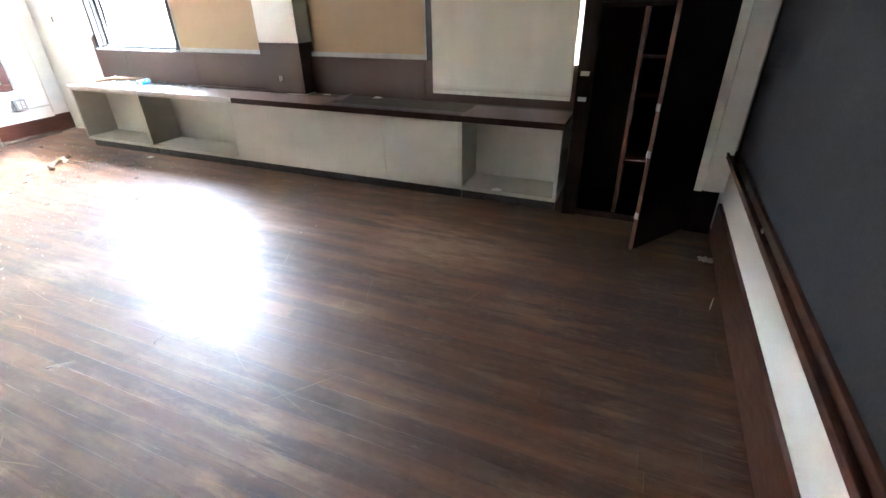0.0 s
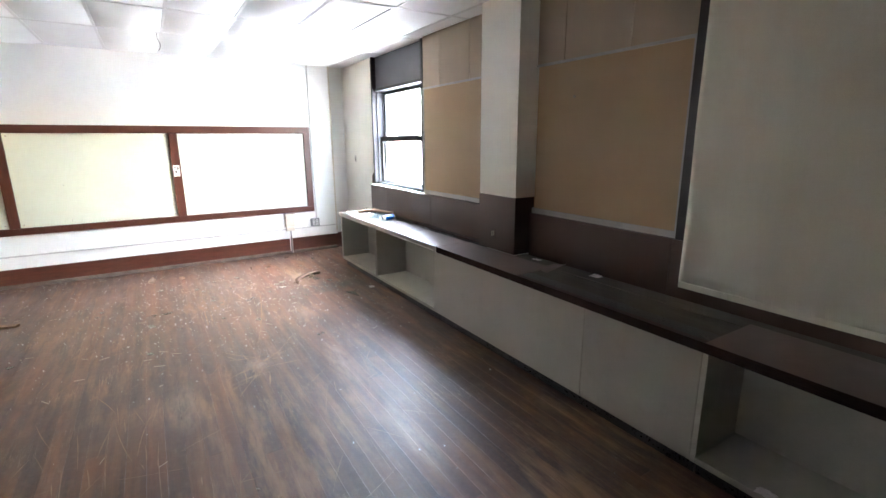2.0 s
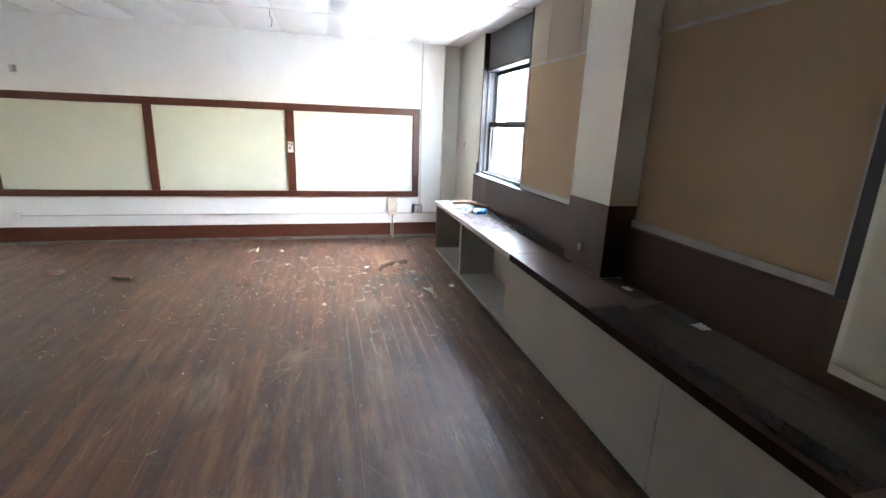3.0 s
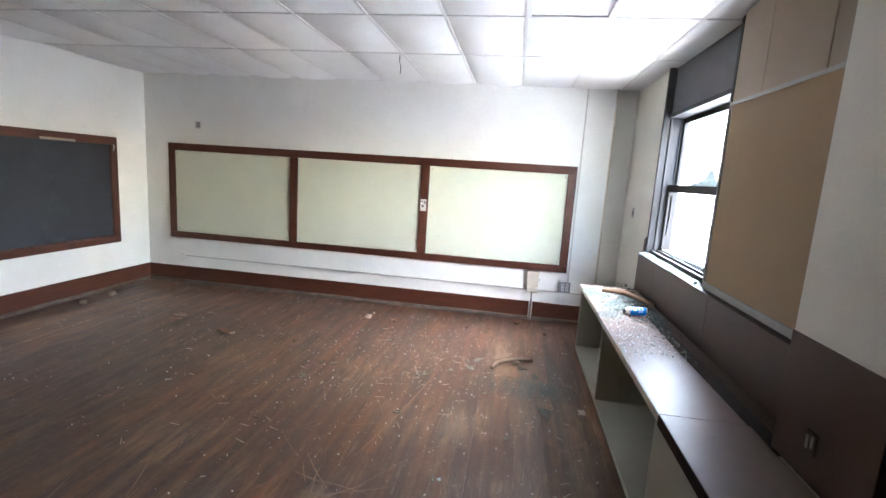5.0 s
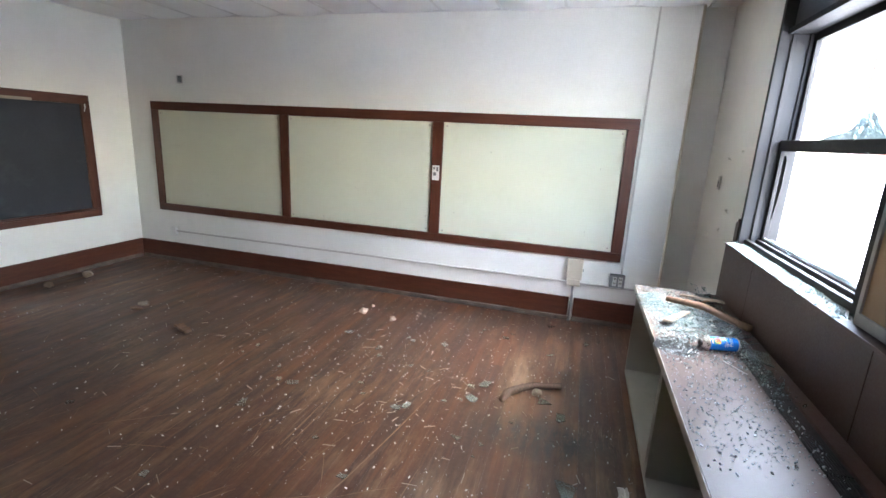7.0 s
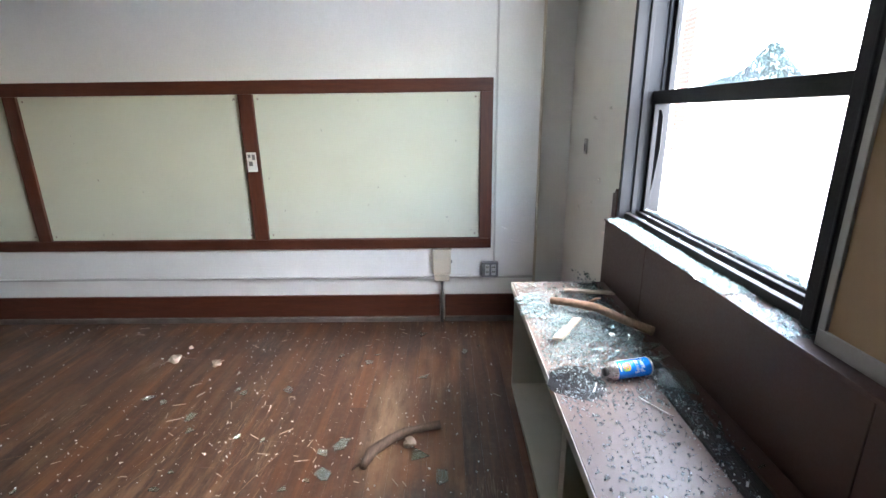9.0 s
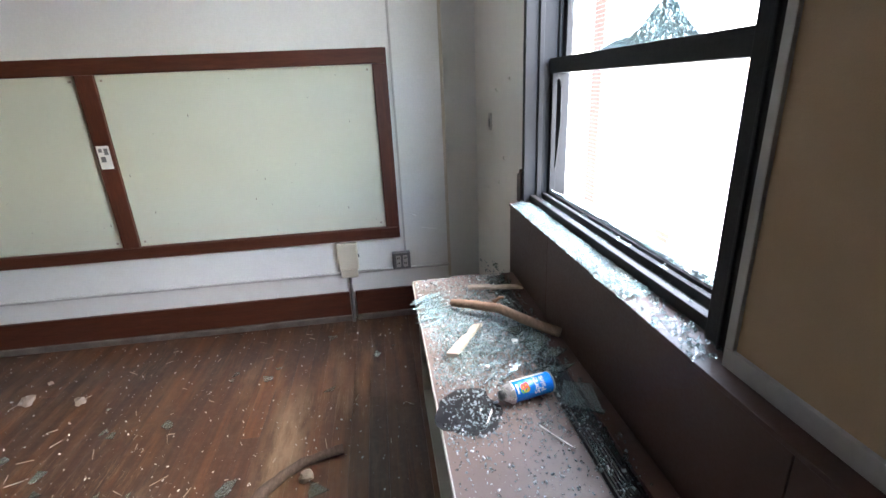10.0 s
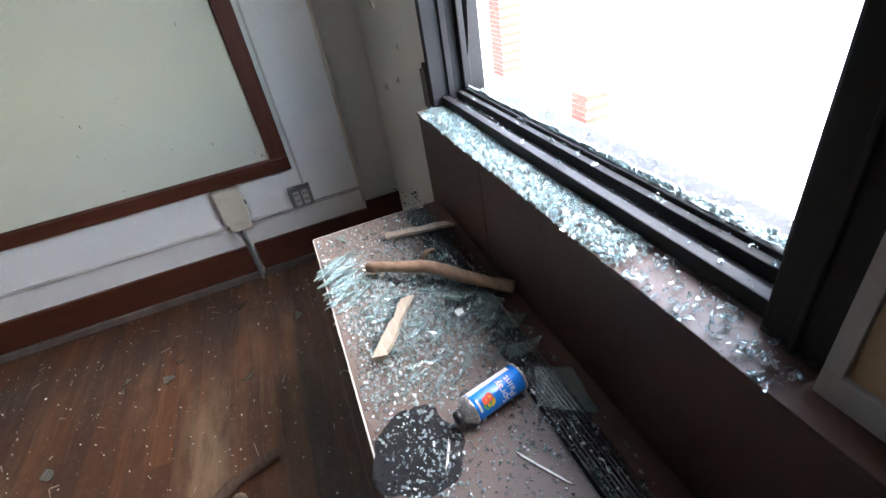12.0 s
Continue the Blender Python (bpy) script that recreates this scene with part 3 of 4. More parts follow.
# ---- window wall panels ----
def wainscot():
    cuts = [-5.70, -5.22, -4.2, -3.204]
    for a, b in zip(cuts, cuts[1:]):
        tagged(part("wall_panel", boxes((a + 0.0015, b - 0.0015, WAIN_Y, N + 0.02, 0.03, SILL - 0.012), bevel=0.0015), M_BROWN), "dark brown laminate panel under the window", "wall panel", "panels under the windows", "structure")
    for a, b in zip([-2.76, -1.62], [-1.62, -0.335]):
        tagged(part("wall_panel", boxes((a + 0.0015, b - 0.0015, WAIN_Y + 0.018, N + 0.02, 0.03, SILL - 0.012), bevel=0.0015), M_BROWN), "dark brown laminate panel behind the bench", "wall panel", "panels under the windows", "structure")
    for a, b, y in ((-5.705, -3.204, WAIN_Y), (-2.76, -0.335, WAIN_Y + 0.018)):
        structure("sill_board", boxes((a, b, y - 0.004, N + 0.02, SILL - 0.012, SILL), bevel=0.002), M_BROWN, "brown sill ledge along the window wall", "sill")


def cork(x0, x1, left_trim, right_trim, seams):
    z0, z1 = 1.0, 2.012
    cb = thing("tack_panel", "tan cloth-covered tack board with pale metal edging", "notice board", ((x0 + x1) / 2, CORK, z0))
    part("cloth", boxes((x0 + 0.02, x1 - 0.02, CORK - 0.008, N + 0.02, z0 + 0.02, z1)), M_CORK, cb, "tan tack cloth")
    part("edge_top", boxes((x0, x1, CORK - 0.016, N + 0.02, z1, z1 + 0.018), bevel=0.002), M_EDGE, cb)
    part("edge_bottom", boxes((x0, x1, CORK - 0.016, N + 0.02, SILL + 0.001, z0 + 0.02), bevel=0.002), M_EDGE, cb)
    for ok, a in ((left_trim, x0), (right_trim, x1 - 0.02)):
        if ok:
            part("edge_side", boxes((a, a + 0.02, CORK - 0.016, N + 0.02, z0 + 0.02, z1), bevel=0.002), M_EDGE, cb)
    up = [x0] + seams + [x1]
    for a, b in zip(up, up[1:]):
        tagged(part("upper_panel", boxes((a + 0.003, b - 0.003, CORK - 0.006, N + 0.02, z1 + 0.02, H), bevel=0.002), M_UPPER), "dusty tan wall board above the tack board", "wall panel", "upper boards", "structure")


wainscot()
cork(-4.403, -3.20, True, False, [-4.09, -3.60])
cork(-2.764, -1.602, False, True, [-2.51, -2.0])
pin = thing("push_pin", "pale pin head stuck in the tack cloth", "pin", (-2.40, CORK - 0.01, 1.79))
part("head", lathe([(0.008, 0), (0.01, 0.006), (0.006, 0.012)], 10), M_PALEWOOD, pin).matrix_basis = pose(-2.40, CORK - 0.008, 1.79, 90, 0, 0)
ps = thing("pilaster_outlet", "small brass outlet plate in the brown pilaster foot", "outlet", (-3.01, 3.55, 0.79))
part("plate", boxes((-3.035, -2.985, 3.545, 3.551, 0.765, 0.835), bevel=0.002), M_BROWN, ps)
part("socket", boxes((-3.027, -3.015, 3.542, 3.545, 0.775, 0.82), (-3.005, -2.993, 3.542, 3.545, 0.785, 0.825), bevel=0.002), M_PALEWOOD, ps)


# ---- windows ----
def window(name, x0, x1, label, left=0.032, front=3.735):
    win = thing(name, label, "window", ((x0 + x1) / 2, N, SILL), "windows", "structure")
    z0, z1, head = SILL, H, 2.11
    xa, xb = x0 + left, x1 - 0.09
    part("jamb", boxes((x0, xa, front, 3.925, z0, z1), (xa, xa + 0.012, 3.79, 3.81, z0, head), (xa, xa + 0.012, 3.87, 3.885, 1.57, head), bevel=0.003), M_WINFRAME, win)
    part("jamb", boxes((xb, x1 - 0.006, 3.745, 3.925, z0, z1), (xb - 0.03, xb, 3.80, 3.83, z0, head), (xb - 0.035, xb, 3.875, 3.92, z0, head), bevel=0.003), M_WINFRAME, win)
    part("stop_bead", boxes((x1 - 0.05, x1 - 0.042, 3.739, 3.745, z0, z1), bevel=0.002), M_WINFRAME, win)
    part("head_panel", boxes((xa, xb, 3.79, 3.84, head + 0.03, z1)), M_WINPANEL, win, "black panel closing the window head")
    part("head_rail", boxes((xa, xb, 3.77, 3.92, head, head + 0.03), bevel=0.003), M_WINFRAME, win)
    part("sill_rail", boxes((xa, xb, 3.765, 3.788, z0, z0 + 0.032), (xa, xb, 3.788, 3.82, z0, z0 + 0.014), (xa, xb, 3.82, 3.838, z0, z0 + 0.038), (xa, xb, 3.838, 3.96, z0, z0 + 0.024), bevel=0.003), M_WINFRAME, win, "stepped dark metal sill")
    a, b = xa, xb - 0.03
    lo = part("lower_sash", boxes((a, b, 3.843, 3.87, z0 + 0.025, z0 + 0.045), (a, a + 0.024, 3.843, 3.87, z0 + 0.045, 1.515), (b - 0.03, b, 3.843, 3.87, z0 + 0.045, 1.515), (a, b, 3.838, 3.873, 1.515, 1.572), bevel=0.003), M_WINFRAME, win)
    up = part("upper_sash", boxes((a, b, 3.888, 3.915, 1.515, 1.555), (a, a + 0.04, 3.888, 3.915, 1.555, head), (b - 0.03, b, 3.888, 3.915, 1.555, head), (a + 0.04, b - 0.03, 3.888, 3.915, head - 0.04, head), bevel=0.003), M_WINFRAME, win)
    return win, lo, up, a, b


w1, low1, up1, ga, gb = window("window_1", *WIN_A, "dark metal double-hung window with its glass smashed out")
w2, low2, up2, gc, gd = window("window_2", *WIN_B, "dark metal double-hung window behind a drawn shade", 0.1, 3.695)
for p_, z_a, z_b, y_ in ((low2, 1.03, 1.515, 3.857), (up2, 1.555, 2.07, 3.9)):
    pane = part("pane", boxes((gc + 0.02, gd - 0.02, y_ - 0.002, y_ + 0.002, z_a, z_b)), M_PANE, p_)
    pane.visible_shadow = False
part("side_stop", boxes((WIN_B[1] - 0.085, WIN_B[1] - 0.05, 3.715, 3.744, SILL, 2.4), (WIN_B[1] - 0.042, WIN_B[1] - 0.004, 3.715, 3.744, SILL, 2.4), bevel=0.003), M_ALU, w2, "bright aluminium track")
# torn plate left of the smashed window
tp = thing("torn_casing", "broken-off stub of brown casing beside the window", "casing", (-5.75, 3.74, SILL))
part("stub", slab([(0, 0), (0.05, 0), (0.05, 0.13), (0.035, 0.15), (0.02, 0.12), (0.0, 0.125)], 0.02), M_BROWN, tp).matrix_basis = pose(-5.775, 3.75, SILL - 0.01, 90, 0, 0)


def shade():
    x0, x1, z0, z1, y = -1.538, -0.41, 0.731, 2.44, 3.667
    sh = thing("roller_shade", "drawn cream cloth roller shade hanging over the window", "window shade", ((x0 + x1) / 2, y, z1))
    bm = bmesh.new()
    n, k = 48, 30
    grid = []
    for i in range(n + 1):
        u = i / n
        col = []
        for j in range(k + 1):
            v = j / k
            wave = 0.006 * math.sin(u * 9 + 1.5 * v) * (1 - v) + 0.010 * noise.noise(Vector((u * 3.2, v * 2.0, 3.0))) + 0.006 * noise.noise(Vector((u * 11, v * 3, 7)))
            col.append(bm.verts.new((x0 + (x1 - x0) * u, y + wave, z0 + 0.03 + (z1 - z0 - 0.03) * v)))
        grid.append(col)
    for i in range(n):
        for j in range(k):
            bm.faces.new((grid[i][j], grid[i + 1][j], grid[i + 1][j + 1], grid[i][j + 1]))
    cl = part("cloth", bm, M_BLIND, sh, "cream shade cloth with soft creases", True)
    sol = cl.modifiers.new("thickness", "SOLIDIFY")
    sol.thickness = 0.0015
    part("hem", boxes((x0 + 0.002, x1 - 0.002, y - 0.006, y + 0.006, z0, z0 + 0.034), bevel=0.004), M_BLIND, sh, "stitched hem with a slat")
    part("roller", tube([(x0, y + 0.02, z1 + 0.015), (x1, y + 0.02, z1 + 0.015)], [0.022, 0.022], 16), M_BLIND, sh)
    for xx in (x0 - 0.012, x1 + 0.002):
        part("bracket", boxes((xx, xx + 0.01, y - 0.01, N, z1 - 0.02, z1 + 0.045), bevel=0.002), M_ALU, sh)


shade()


# ---- bench of cabinets along the window wall ----
def open_unit(x0, x1, label):
    th, b = 0.025, 0.085
    u = thing("cabinet_unit", label, "cabinet", ((x0 + x1) / 2, BENCH_Y, 0), "cabinets under the windows")
    y1 = WAIN_Y - 0.004
    part("side", boxes((x0, x0 + th, BENCH_Y, y1, b, BENCH_Z - 0.035), bevel=0.002), M_CAB, u)
    part("side", boxes((x1 - th, x1, BENCH_Y, y1, b, BENCH_Z - 0.035), bevel=0.002), M_CAB, u)
    part("bottom", boxes((x0 + th, x1 - th, BENCH_Y, y1, b, b + 0.03), bevel=0.002), M_CABIN, u, "scuffed cabinet floor")
    part("back", boxes((x0 + th, x1 - th, y1 - 0.1, y1 - 0.085, b + 0.03, BENCH_Z - 0.035)), M_CABIN, u)
    part("top_rail", boxes((x0 + th, x1 - th, BENCH_Y - 0.001, BENCH_Y + 0.012, BENCH_Z - 0.052, BENCH_Z - 0.046)), M_TRIM, u, "thin pale rail under the top")
    part("plinth", boxes((x0 + 0.01, x1 - 0.01, BENCH_Y + 0.05, BENCH_Y + 0.07, 0, b)), M_BLACK, u, "recessed plinth, black for the shaded toe gap")
    return u


def closed_unit(x0, x1, label):
    u = thing("cabinet_unit", label, "cabinet", ((x0 + x1) / 2, BENCH_Y, 0), "cabinets under the windows")
    y1 = WAIN_Y - 0.004
    part("carcass", boxes((x0 + 0.002, x1 - 0.002, BENCH_Y + 0.02, y1, 0.085, BENCH_Z - 0.035)), M_CAB, u)
    part("front_panel", boxes((x0 + 0.0015, x1 - 0.0015, BENCH_Y, BENCH_Y + 0.018, 0.087, BENCH_Z - 0.05), bevel=0.002), M_CAB, u, "plain grey front panel")
    part("plinth", boxes((x0, x1, BENCH_Y + 0.05, BENCH_Y + 0.07, 0, 0.085)), M_BLACK, u, "recessed plinth, black for the shaded toe gap")
    return u


open_unit(-5.635, -4.605, "open grey painted cabinet, empty, under the smashed window")
open_unit(-4.605, -3.385, "open grey painted cabinet, empty, with a scuffed floor")
closed_unit(-3.385, -1.79, "long closed grey painted cabinet with a plain front")
closed_unit(-1.79, -1.14, "closed grey painted cabinet with a plain front")
open_unit(-1.14, -0.375, "open grey painted cabinet, empty, beside the closet")


def bench_top():
    y1 = WAIN_Y - 0.004
    bt = thing("bench_top", "long brown laminate bench top over the cabinets, partly stripped", "worktop", (-2.9, BENCH_Y, BENCH_Z), "", "")
    part("core", boxes((-5.645, -0.365, BENCH_Y - 0.012, 3.545, BENCH_Z - 0.035, BENCH_Z - 0.006), bevel=0.002), M_SUB, bt, "bare dark board")
    for a, b, back in ((-5.645, -3.34, 3.538), (-3.336, -2.35, 3.545), (-1.13, -0.365, 3.6)):
        part("laminate", boxes((a, b, BENCH_Y - 0.012, back, BENCH_Z - 0.0055, BENCH_Z), bevel=0.0015), M_TOP, bt, "brown laminate sheet")
    part("edge_strip", boxes((-5.645, -3.34, BENCH_Y - 0.016, BENCH_Y - 0.0125, BENCH_Z - 0.034, BENCH_Z - 0.001)), M_TRIM, bt, "pale worn edge strip")
    part("edge_strip", boxes((-3.336, -0.365, BENCH_Y - 0.016, BENCH_Y - 0.0125, BENCH_Z - 0.046, BENCH_Z - 0.001)), M_CLOSET_X, bt)
    part("edge_strip", boxes((-5.649, -5.6455, BENCH_Y - 0.012, 3.60, BENCH_Z - 0.034, BENCH_Z - 0.001)), M_TRIM, bt)
    part("vent_band", boxes((-2.35, -1.13, BENCH_Y + 0.023, BENCH_Y + 0.12, BENCH_Z - 0.006, BENCH_Z - 0.003)), M_BLACK, bt, "flat black band for the slatted vent behind the nosing")
    part("back_strip", boxes((-5.64, -3.207, 3.618, y1, BENCH_Z - 0.035, BENCH_Z + 0.001), bevel=0.002), M_BROWN, bt, "narrow brown strip behind the vent")
    part("nosing", boxes((-2.35, -1.13, BENCH_Y - 0.012, BENCH_Y + 0.022, BENCH_Z - 0.006, BENCH_Z - 0.001), bevel=0.002), M_BROWN, bt, "brown nosing left along the front")
    # vent grille along the back
    part("back_board", boxes((-2.76, -0.365, 3.548, y1, BENCH_Z - 0.035, BENCH_Z - 0.004), bevel=0.002), M_SUB, bt)
    vg = part("vent_tray", boxes((-5.635, -3.204, 3.548, 3.62, BENCH_Z - 0.06, BENCH_Z - 0.045)), M_GRATE, bt, "dark vent channel")
    bar = boxes((0, 0.397, -0.002, 0.002, BENCH_Z - 0.03, BENCH_Z - 0.006))
    first = part("slat", bar, M_GRATE, bt)
    rows = [(-5.633 + 0.405 * i, 3.5545 + 0.0082 * k) for i in range(6) for k in range(8)]
    first.matrix_basis = pose(rows[0][0], rows[0][1], 0)
    for x, y in rows[1:]:
        ob = new("slat", first.data)
        ob.parent = bt
        ob.matrix_parent_inverse = bt.matrix_basis.inverted()
        ob.matrix_basis = pose(x, y, 0)
    for i in range(7):
        part("cross_bar", boxes((-5.636 + 0.405 * i - 0.003, -5.636 + 0.405 * i + 0.001, 3.55, 3.616, BENCH_Z - 0.04, BENCH_Z - 0.008)), M_GRATE, bt)
    lf = thing("lifted_laminate", "curled torn end of the brown laminate sheet", "laminate scrap", (-2.35, 3.45, BENCH_Z))
    bm = bmesh.new()
    g = [[bm.verts.new((-2.41 + 0.13 * u / 8, 3.44 + 0.19 * v / 4 - 0.02 * u / 8, BENCH_Z + 0.002 + 0.035 * (u / 8) ** 2 * (v / 4))) for v in range(5)] for u in range(9)]
    for i in range(8):
        for j in range(4):
            bm.faces.new((g[i][j], g[i + 1][j], g[i + 1][j + 1], g[i][j + 1]))
    o = part("sheet", bm, M_TOP, lf)
    o.modifiers.new("thickness", "SOLIDIFY").thickness = 0.003

    return bt


worktop = bench_top()


# ---- closet in the corner ----
def closet():
    x0, x1, y0, z1 = -0.325, 0.50, 3.27, 2.25
    cl = thing("closet", "dark red-brown built-in wooden closet with its door ajar", "closet", (0.4, y0, 0))
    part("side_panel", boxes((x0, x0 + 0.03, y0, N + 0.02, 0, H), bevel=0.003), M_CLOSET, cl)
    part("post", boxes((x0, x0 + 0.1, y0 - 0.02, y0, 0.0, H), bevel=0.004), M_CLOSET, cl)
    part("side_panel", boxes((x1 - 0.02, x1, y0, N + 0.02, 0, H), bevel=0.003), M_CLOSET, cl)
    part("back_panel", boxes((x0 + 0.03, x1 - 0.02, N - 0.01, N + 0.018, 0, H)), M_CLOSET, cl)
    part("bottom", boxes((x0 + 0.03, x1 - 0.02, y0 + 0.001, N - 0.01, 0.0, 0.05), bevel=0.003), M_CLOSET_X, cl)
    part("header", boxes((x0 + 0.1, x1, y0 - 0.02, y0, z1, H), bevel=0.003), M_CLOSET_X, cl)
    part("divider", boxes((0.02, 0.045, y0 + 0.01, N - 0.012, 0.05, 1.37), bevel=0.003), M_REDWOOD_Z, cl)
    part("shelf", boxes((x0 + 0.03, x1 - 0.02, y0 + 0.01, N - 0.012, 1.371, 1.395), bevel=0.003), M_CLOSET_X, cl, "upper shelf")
    for z in (0.43, 0.655, 0.865, 1.10):
        part("shelf", boxes((0.046, x1 - 0.021, y0 + 0.015, N - 0.012, z - 0.011, z + 0.011), bevel=0.002), M_CLOSET_RED, cl)
    for z in (0.83, 0.99):
        part("catch", boxes((x0 + 0.02, x0 + 0.075, y0 - 0.026, y0 - 0.02, z - 0.012, z + 0.015), bevel=0.002), M_ALU, cl, "bright metal catch")
    # the door, ajar
    hx, hy, ex, ey = x1 - 0.005, y0 - 0.025, 0.185, 2.79
    ang = math.degrees(math.atan2(ey - hy, ex - hx))
    w = math.hypot(ex - hx, ey - hy)
    m = pose(hx, hy, 0, 0, 0, ang)
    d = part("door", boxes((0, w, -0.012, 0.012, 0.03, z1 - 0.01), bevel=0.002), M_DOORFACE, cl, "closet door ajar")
    d.matrix_basis = m
    e = part("edge_band", boxes((w - 0.003, w + 0.004, -0.013, 0.013, 0.03, z1 - 0.01), bevel=0.001), M_REDWOOD_Z, d)
    e.matrix_parent_inverse = Matrix()
    for z in (0.26, 0.64, 0.9):
        k = part("latch", boxes((w + 0.004, w + 0.012, -0.012, 0.012, z - 0.02, z + 0.02), bevel=0.002), M_TRIM, d, "worn metal latch plate")
        k.matrix_parent_inverse = Matrix()


closet()


# ---- things on the bench ----
def spray_can():
    c = thing("spray_can", "blue spray paint can lying on its side on broken glass", "spray can", (-4.86, 3.405, BENCH_Z + 0.034))
    a = Vector((-4.755, 3.405, BENCH_Z + 0.031))
    b = Vector((-4.785, 3.535, BENCH_Z + 0.031))
    m = look(a, b) @ pose(0, 0, 0, 180, 0, 0)
    m = Matrix.Translation(a) @ (b - a).to_track_quat("Z", "Y").to_matrix().to_4x4()
    c.matrix_basis = m
    L, r = 0.132, 0.0288
    rows = (("body", [(r, 0.012), (r, 0.018), (r, L - 0.006), (r - 0.0008, L - 0.004)], M_BLUE, "blue lacquered body"),
            ("base_rim", [(r - 0.004, L + 0.0005), (r + 0.0012, L), (r + 0.0012, L - 0.004), (r, L - 0.0045)], M_STEEL, "tin base rim"),
            ("shoulder", [(0.012, -0.012), (0.018, -0.009), (0.024, 0.0), (r + 0.001, 0.009), (r + 0.001, 0.012)], M_STEEL, "tin shoulder"),
            ("valve_cup", [(0.005, -0.026), (0.012, -0.025), (0.014, -0.021), (0.0135, -0.013)], M_BLACK, "paint-blackened valve"))
    for nm, pr, mt, lb in rows:
        o = part(nm, lathe(pr, 40), mt, c, lb, True)
        o.matrix_parent_inverse = Matrix()
    # label marks wrapped on the body
    def mark(nm, z0, z1, a0, a1, mt, off=0.0006, lb=""):
        bm = bmesh.new()
        n = 10
        rr = r + off
        us = [[bm.verts.new((rr * math.cos(a0 + (a1 - a0) * k / n), rr * math.sin(a0 + (a1 - a0) * k / n), z)) for k in range(n + 1)] for z in (z0, z1)]
        for k in range(n):
            bm.faces.new((us[0][k], us[0][k + 1], us[1][k + 1], us[1][k]))
        o = part(nm, bm, mt, c, lb)
        o.matrix_parent_inverse = Matrix()
    up = math.atan2(*reversed((m.inverted().to_3x3() @ Vector((0, 0, 1))).to_2d()))
    cam_side = math.atan2(*reversed((m.inverted().to_3x3() @ Vector((1, -0.3, 0.9))).to_2d()))
    away = -math.copysign(1, (cam_side - up + math.pi) % math.tau - math.pi)
    mark("white_band", 0.014, 0.115, up + 0.2 * away, up + 0.75 * away, M_WHITE, lb="white text band")
    mark("brand_mark", 0.018, 0.023, cam_side - 0.5, cam_side + 0.4, M_WHITE)
    for k, (z, da, rad, mt) in enumerate(((0.036, 0.16, 0.009, M_GRN), (0.045, 0.1, 0.010, M_YEL), (0.046, -0.2, 0.008, M_RED), (0.037, -0.12, 0.008, M_RED))):
        bm = bmesh.new()
        rr = r + 0.0008 + 0.0003 * k
        ring = []
        for q in range(16):
            an = cam_side + da + rad * math.cos(q * math.tau / 16) / r
            ring.append(bm.verts.new((rr * math.cos(an), rr * math.sin(an), z + rad * math.sin(q * math.tau / 16))))
        bm.faces.new(ring)
        part("paint_spot", bm, mt, c).matrix_parent_inverse = Matrix()
    # the lettering reads along the curve of the can
    for word, z in (("Spray", 0.074), ("Paint", 0.094)):
        cu = bpy.data.curves.new("lettering", "FONT")
        cu.body, cu.size, cu.align_x, cu.extrude = word, 0.021, "CENTER", 0.0
        tmp = new("lettering", cu)
        me = bpy.data.meshes.new_from_object(tmp.evaluated_get(bpy.context.evaluated_depsgraph_get()))
        bpy.data.objects.remove(tmp)
        for v in me.vertices:
            ang = cam_side - v.co.x / r
            v.co = Vector(((r + 0.0012) * math.cos(ang), (r + 0.0012) * math.sin(ang), z + 0.0 - v.co.y + 0.008))
        me.materials.append(M_WHITE)
        o = new("lettering", me)
        o.parent = c
        o["label"] = "white lettering"


spray_can()


def branch(name, label, pts, radii, mat, twig=None):
    b = thing(name, label, "branch", pts[0])
    rnd = random.Random(len(pts))
    fine, rad = [], []
    for i in range(len(pts) - 1):
        for k in range(4):
            f = k / 4
            p = Vector(pts[i]).lerp(Vector(pts[i + 1]), f)
            fine.append(p + Vector((rnd.uniform(-1, 1), rnd.uniform(-1, 1), 0)) * 0.002)
            rad.append((radii[i] * (1 - f) + radii[i + 1] * f) * rnd.uniform(0.93, 1.07))
    fine.append(Vector(pts[-1]))
    rad.append(radii[-1])
    part("stem", tube(fine, rad, 10), mat, b, "", True)
    if twig:
        part("twig", tube(twig, [0.008, 0.006, 0.004][:len(twig)], 7), mat, b, "", True)
    return b


z = BENCH_Z
branch("broken_branch", "bent brown broken branch lying on glass crumbs", [(-5.335, 3.345, z + 0.03), (-5.265, 3.425, z + 0.045), (-5.205, 3.505, z + 0.05), (-5.115, 3.585, z + 0.035), (-5.045, 3.665, z + 0.022)], [0.014, 0.017, 0.019, 0.017, 0.018], M_BRANCH, [(-5.26, 3.49, z + 0.05), (-5.265, 3.515, z + 0.065), (-5.255, 3.53, z + 0.07)])
branch("broken_branch", "grey dead branch lying on the dusty floor", [(-5.12, 2.52, 0.02), (-5.21, 2.545, 0.024), (-5.28, 2.62, 0.032), (-5.34, 2.69, 0.03), (-5.37, 2.76, 0.024), (-5.40, 2.85, 0.02)], [0.017, 0.025, 0.021, 0.02, 0.018, 0.022], M_GREYBRANCH, [(-5.14, 2.53, 0.02), (-5.12, 2.49, 0.028), (-5.10, 2.475, 0.02)])


